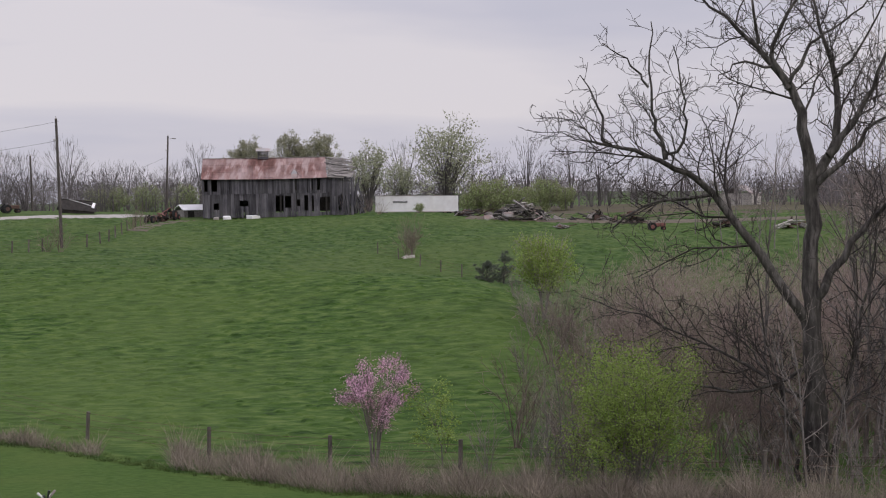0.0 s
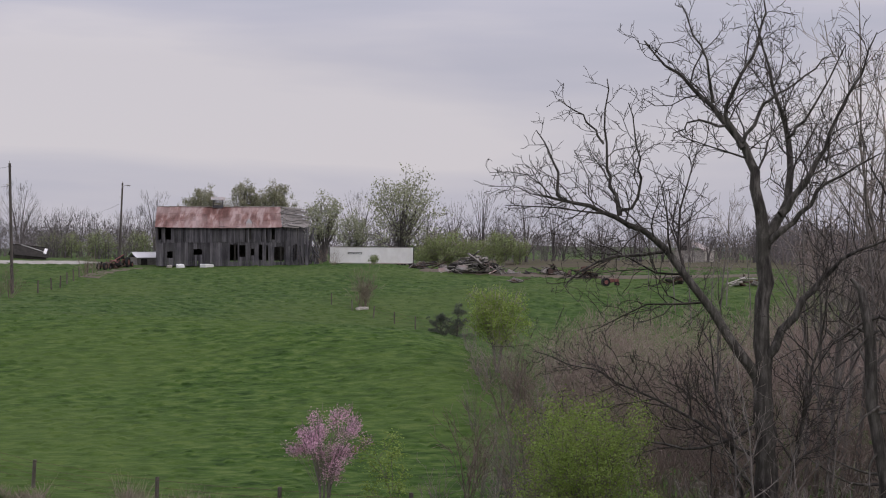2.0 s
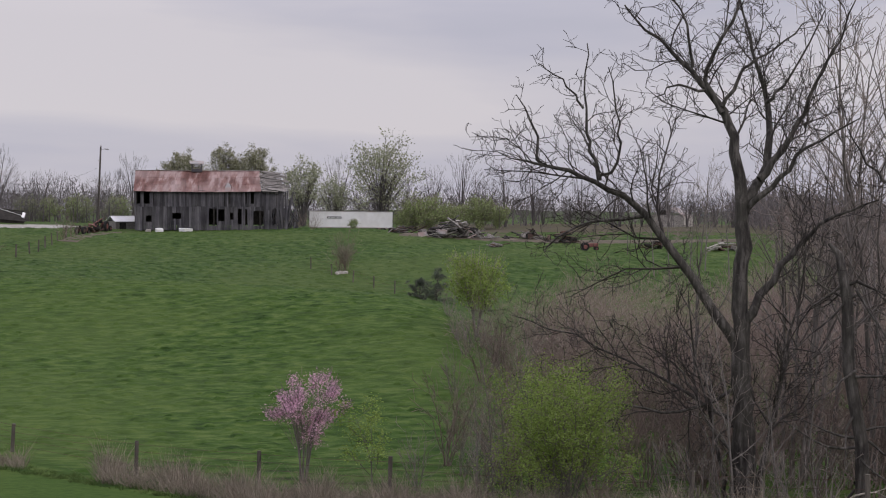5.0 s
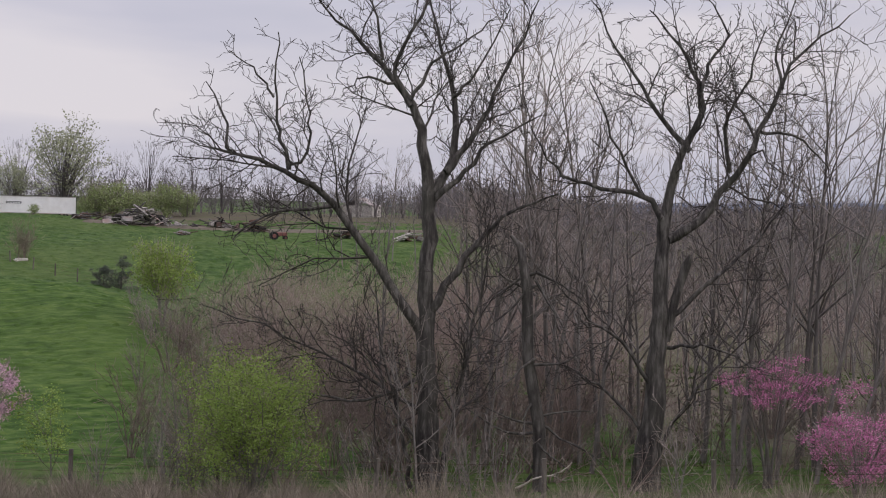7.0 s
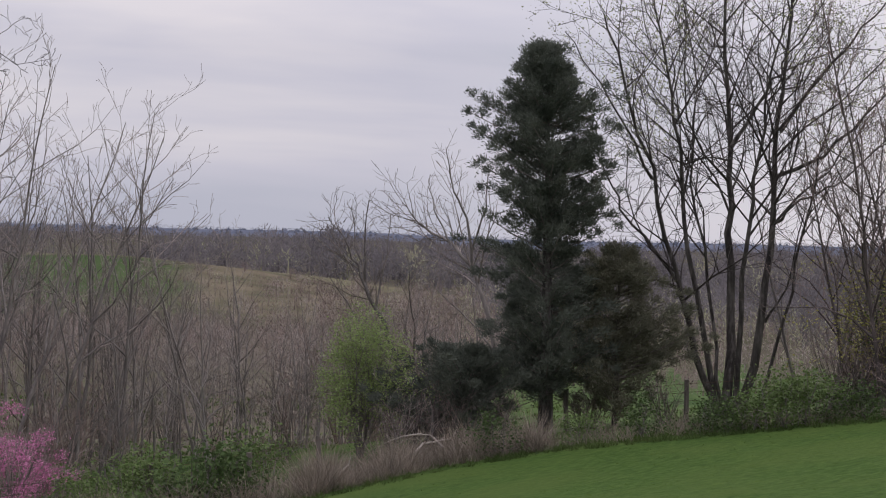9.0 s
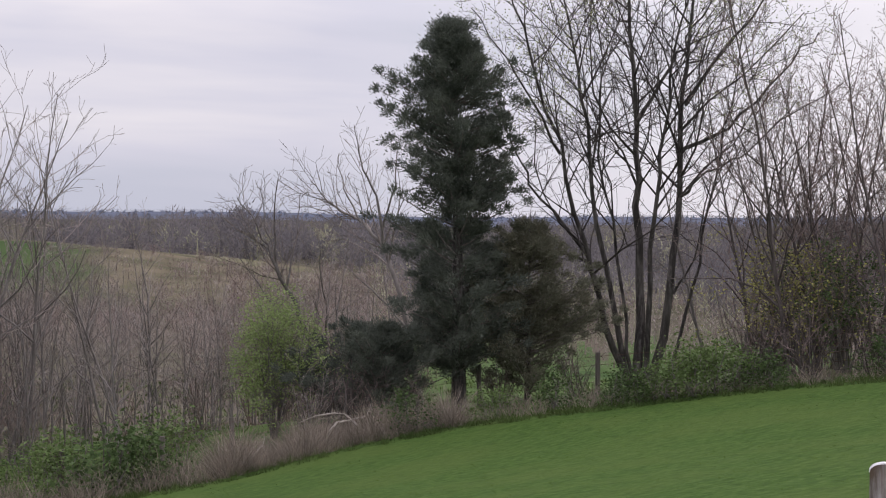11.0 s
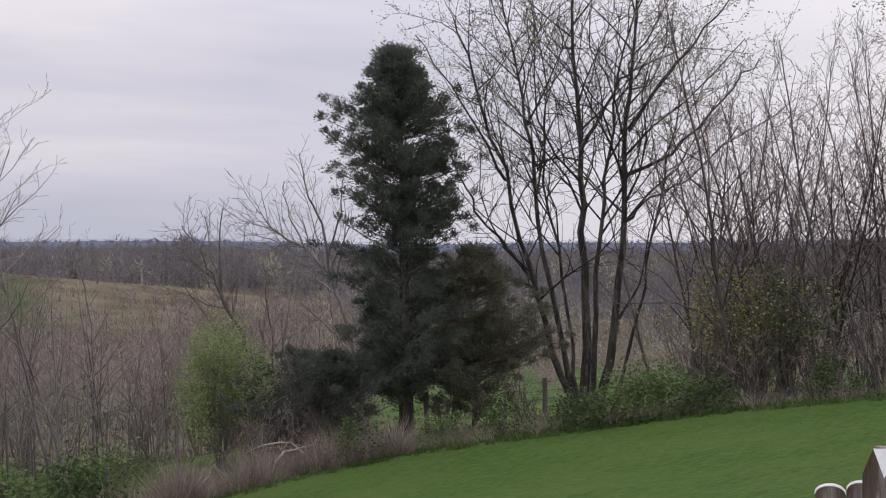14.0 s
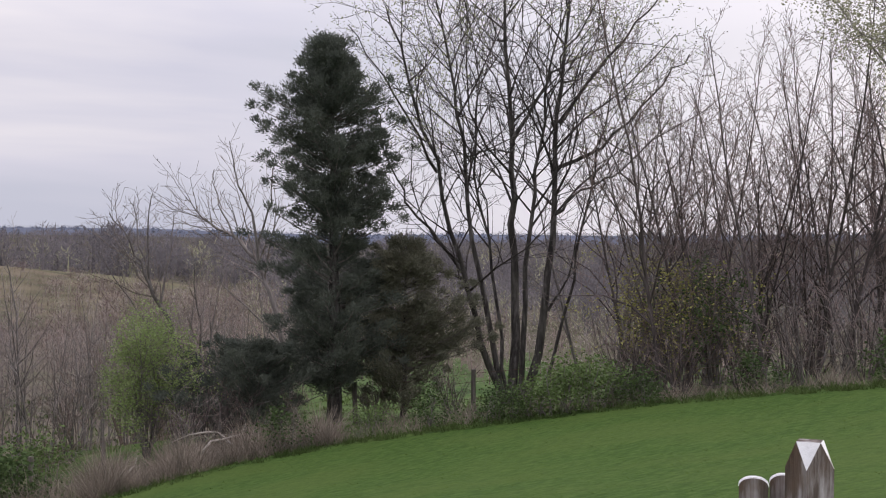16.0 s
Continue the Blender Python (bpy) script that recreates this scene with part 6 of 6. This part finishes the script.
def tractor(az, r, paint, turn, label, sc=1.0):
    root = new("tractor")
    root.location, root.rotation_euler, root.scale = spot(az, r), (0, 0, facing(az) + radians(turn)), (sc,) * 3
    tagged(root, label, "tractor")
    bm = bmesh.new()
    box(bm, (1.9, 0.6, 0.65), (0.7, 0, 1.05), bevel=0.08)
    part("bonnet", bm, paint, root)
    bm = bmesh.new()
    box(bm, (0.6, 0.55, 0.15), (-0.7, 0, 1.25), bevel=0.04)
    box(bm, (0.1, 0.5, 0.5), (-1.0, 0, 1.5), (0, -10, 0), bevel=0.03)
    part("seat", bm, M_RUBBER, root)
    bm = bmesh.new()
    box(bm, (1.4, 0.35, 0.4), (-0.3, 0, 0.8), bevel=0.05)
    part("chassis", bm, M_RUST, root)
    bm = bmesh.new()
    rod(bm, (1.1, 0.1, 1.3), (1.1, 0.1, 2.1), 0.04)
    part("exhaust_pipe", bm, M_RUST, root)
    bm = bmesh.new()
    rod(bm, (-0.05, 0, 0.95), (-0.4, 0, 1.7), 0.03)
    part("steering_column", bm, M_RUST, root)
    for x, y, rad, wd in ((-0.8, -0.75, 0.75, 0.35), (-0.8, 0.75, 0.75, 0.35), (1.3, -0.6, 0.4, 0.2), (1.3, 0.6, 0.4, 0.2)):
        bm = bmesh.new()
        rod(bm, (x, y - wd / 2, rad), (x, y + wd / 2, rad), rad, sides=18)
        wheel = part("wheel", bm, M_RUBBER, root)
        bm = bmesh.new()
        rod(bm, (x, y - wd / 2 - 0.01, rad), (x, y + wd / 2 + 0.01, rad), rad * 0.5, sides=12)
        part("rim", bm, paint, wheel)


tractor(-10.25, 200, M_REDPAINT, 70, "old faded red tractor parked beside the barn", 0.9)
tractor(-11.0, 190, M_RUST, 60, "rusty old farm machine at the end of the fence", 0.62)
tractor(-16.1, 212, M_RUST, 20, "dark rusty tractor beyond the road", 0.75)
tractor(8.14, 172, M_REDPAINT, 8, "faded red abandoned tractor in the pasture", 0.62)


def scrap(az, r, n, spread, height, mats, label, seed):
    """A heap of planks, beams and sheets, each piece its own."""
    q = random.Random(seed)
    root = new("scrap_heap")
    root.location, root.rotation_euler = spot(az, r), (0, 0, facing(az))
    tagged(root, label, "scrap heap")
    for k in range(n):
        bm = bmesh.new()
        d = min(abs(q.gauss(0, 0.45)), 1.0)
        x, y = q.choice([-1, 1]) * d * spread, q.gauss(0, spread * 0.25)
        z = height * (1 - d) * q.random() + 0.12
        if q.random() < 0.75:
            box(bm, (q.uniform(1.0, 3.4), 0.2, 0.08), (x, y, z), (q.gauss(0, 20), q.gauss(0, 22), q.gauss(0, 45)), bevel=0.01)
            part("plank", bm, q.choice(mats), root)
        else:
            box(bm, (q.uniform(0.5, 1.4), q.uniform(0.4, 1.0), q.uniform(0.2, 0.7)), (x, y, z), (q.gauss(0, 15), q.gauss(0, 15), q.gauss(0, 60)), bevel=0.05)
            part("block", bm, q.choice(mats), root)


scrap(3.0, 191, 120, 4.6, 2.3, [M_OLDWOOD, M_OLDWOOD, M_OLDWOOD, M_GREYROOF, M_STONE, M_DARK], "heap of broken grey planks and rusty scrap", 1)
scrap(1.2, 196, 22, 2.5, 0.7, [M_OLDWOOD, M_DARK, M_RUST], "low heap of dark scrap and planks", 2)
scrap(5.8, 192, 26, 3.0, 0.8, [M_RUST, M_OLDWOOD, M_DARK], "low heap of rusty scrap", 3)
scrap(7.2, 188, 16, 1.4, 1.3, [M_DARK, M_RUST], "dark heap of scrap iron", 4)
scrap(4.7, 178, 8, 0.9, 0.6, [M_OLDWOOD, M_RUST], "small heap of scrap in the grass", 5)
scrap(10.6, 176, 14, 1.6, 0.9, [M_RUST, M_DARK], "rusty scrap iron in the pasture", 6)
scrap(13.2, 172, 18, 2.4, 1.0, [M_OLDWOOD, M_STONE, M_RUST], "broken timber and pale blocks in the pasture", 7)
scrap(-10.7, 195, 16, 1.4, 1.1, [M_RUST, M_DARK, M_REDPAINT], "rusty scrap beside the old tractor", 8)


# ---------------------------------------------------------------- fences
def fence(name, line, label, height=1.25, rad=0.07, wires=4):
    root = new(name)
    tagged(root, label, "fence")
    pts = [spot(a, r) for a, r in line]
    q = random.Random(3)
    tops = []
    for p in pts:
        bm = bmesh.new()
        lean = (q.gauss(0, 0.05), q.gauss(0, 0.05))
        rod(bm, p - Vector((0, 0, 0.3)), p + Vector((lean[0], lean[1], height * q.uniform(0.9, 1.05))), rad * 1.05, rad, 8)
        part("post", bm, M_POST, root)
    for k in range(wires):
        bm = bmesh.new()
        for a, b in zip(pts, pts[1:]):
            z = Vector((0, 0, height * (0.3 + 0.6 * k / max(1, wires - 1))))
            m = a.lerp(b, 0.5) + z - Vector((0, 0, 0.03))
            rod(bm, a + z, m, 0.006, sides=4)
            rod(bm, m, b + z, 0.006, sides=4)
        part("wire", bm, M_RUST, root)


near = [(-22.5, 84), (-18.0, 69.5), (-13.6, 59), (-9.1, 52.5), (-4.5, 49.0), (0.5, 46.5), (6, 44.5), (12, 43), (18.5, 42), (25, 41), (31.8, 40.5), (35.2, 40), (38.9, 40), (41.6, 40.5), (46, 43), (51, 44.5), (55.5, 44), (61, 42.5), (66, 42), (71, 42), (77, 43)]
fence("wire_fence", near, "old wire fence on weathered wooden posts along the lawn")
fence("wire_fence", [(-20, 142), (-17.2, 146), (-16.1, 148), (-15.5, 149), (-15.0, 150.5), (-13.4, 156), (-12.9, 161), (-12.6, 164), (-12.35, 168), (-12.1, 172), (-11.9, 176), (-11.6, 181), (-11.2, 187)], "old wire fence on dark posts beside the farm road", 1.3, 0.08)
far_line = [(-2.5 + 0.8 * k, 150 - 4.2 * k) for k in range(9)]
fence("wire_fence", far_line, "sagging wire fence across the pasture", 1.2, 0.06, 3)

# ---------------------------------------------------------------- the near post and stakes
post = new("fence_post")
post.location, post.rotation_euler = spot(68.15, 3.95, -0.2), (0, 0, facing(68.15) + radians(38))
tagged(post, "weathered timber post with white painted corner cuts", "post")
HP = EYE - 0.1318 * 3.95 - post.location.z
bm = bmesh.new()
s_, cut = 0.0437, 0.07
ring0 = [bm.verts.new((sx * s_, sy * s_, 0)) for sx, sy in ((-1, -1), (1, -1), (1, 1), (-1, 1))]
ring1 = [bm.verts.new((sx * s_, sy * s_, HP - cut)) for sx, sy in ((-1, -1), (1, -1), (1, 1), (-1, 1))]
mids = [bm.verts.new((x, y, HP)) for x, y in ((0, -s_), (s_, 0), (0, s_), (-s_, 0))]
for k in range(4):
    n_ = (k + 1) % 4
    bm.faces.new((ring0[k], ring0[n_], ring1[n_], mids[k], ring1[k]))
bm.faces.new(mids)
bm.faces.new(ring0[::-1])
caps = [[tuple(ring1[k].co), tuple(mids[k].co), tuple(mids[(k - 1) % 4].co)] for k in range(4)]
part("shaft", bm, M_NEARPOST, post)
for tri in caps:
    bm = bmesh.new()
    c0 = Vector((0, 0, HP - cut - 0.02))
    vs = [bm.verts.new(Vector(v)) for v in tri] + [bm.verts.new(Vector(v).lerp(c0, 0.10)) for v in tri]
    bm.faces.new(vs[:3])
    bm.faces.new(vs[3:][::-1])
    for k in range(3):
        bm.faces.new((vs[k], vs[k + 3], vs[(k + 1) % 3 + 3], vs[(k + 1) % 3]))
    bmesh.ops.recalc_face_normals(bm, faces=bm.faces)
    part("painted_cut", bm, M_CHIPPED, post, "chipped white painted corner cut")


def stake(az, r, wide, top):
    root = new("fence_stake")
    root.location, root.rotation_euler = spot(az, r, -0.2), (0, 0, facing(az))
    tagged(root, "weathered round-topped timber stake with a white worn rim", "stake", "round-topped stakes")
    h = EYE - top * r - root.location.z
    bm, rim = bmesh.new(), bmesh.new()
    n_ = 12
    prof = [(-wide / 2, 0)] + [(-wide / 2 * math.cos(math.pi * k / n_), h - 0.022 + 0.022 * math.sin(math.pi * k / n_)) for k in range(n_ + 1)] + [(wide / 2, 0)]
    for y0, y1, b, add in ((-0.02, 0.02, bm, 0.0),):
        f0 = [b.verts.new((x, y0, z)) for x, z in prof]
        f1 = [b.verts.new((x, y1, z)) for x, z in prof]
        b.faces.new(f0)
        b.faces.new(f1[::-1])
        for k in range(len(prof)):
            j = (k + 1) % len(prof)
            b.faces.new((f0[k], f1[k], f1[j], f0[j]))
    bmesh.ops.recalc_face_normals(bm, faces=bm.faces)
    part("board", bm, M_NEARPOST, root)
    for k in range(n_):
        a, b2 = prof[k + 1], prof[k + 2]
        rod(rim, (a[0], 0, a[1]), (b2[0], 0, b2[1]), 0.0015 if k not in range(3, 9) else 0.003, sides=5)
        rod(rim, (a[0], -0.016, a[1]), (b2[0], -0.016, b2[1]), 0.0018, sides=5)
        rod(rim, (a[0], 0.016, a[1]), (b2[0], 0.016, b2[1]), 0.0018, sides=5)
    part("worn_rim", rim, M_CHIPPED, root, "white worn rim")


stake(66.12, 4.0, 0.076, 0.1572)
stake(67.2, 4.06, 0.07, 0.1545)

# ---------------------------------------------------------------- a garden ornament on the lawn
orn = new("garden_stake")
orn.location = spot(-15.1, 12.0)
tagged(orn, "thin black garden stake with small black and white vanes", "ornament")
HT = EYE - 0.194 * 12.0 - orn.location.z
bm = bmesh.new()
rod(bm, (0, 0, -0.1), (0, 0, HT - 0.03), 0.006)
part("rod", bm, M_BLACK, orn)
for k, (dx, dz, m) in enumerate(((-0.06, 0.02, M_WHITE), (-0.02, 0.0, M_BLACK), (0.02, 0.035, M_BLACK), (0.06, 0.03, M_GREYROOF), (0.03, 0.0, M_WHITE))):
    bm = bmesh.new()
    rod(bm, (0, 0, HT - 0.05), (dx, 0.02 * (k - 2), HT + dz), 0.004, 0.011, 6)
    part("vane", bm, m, orn)
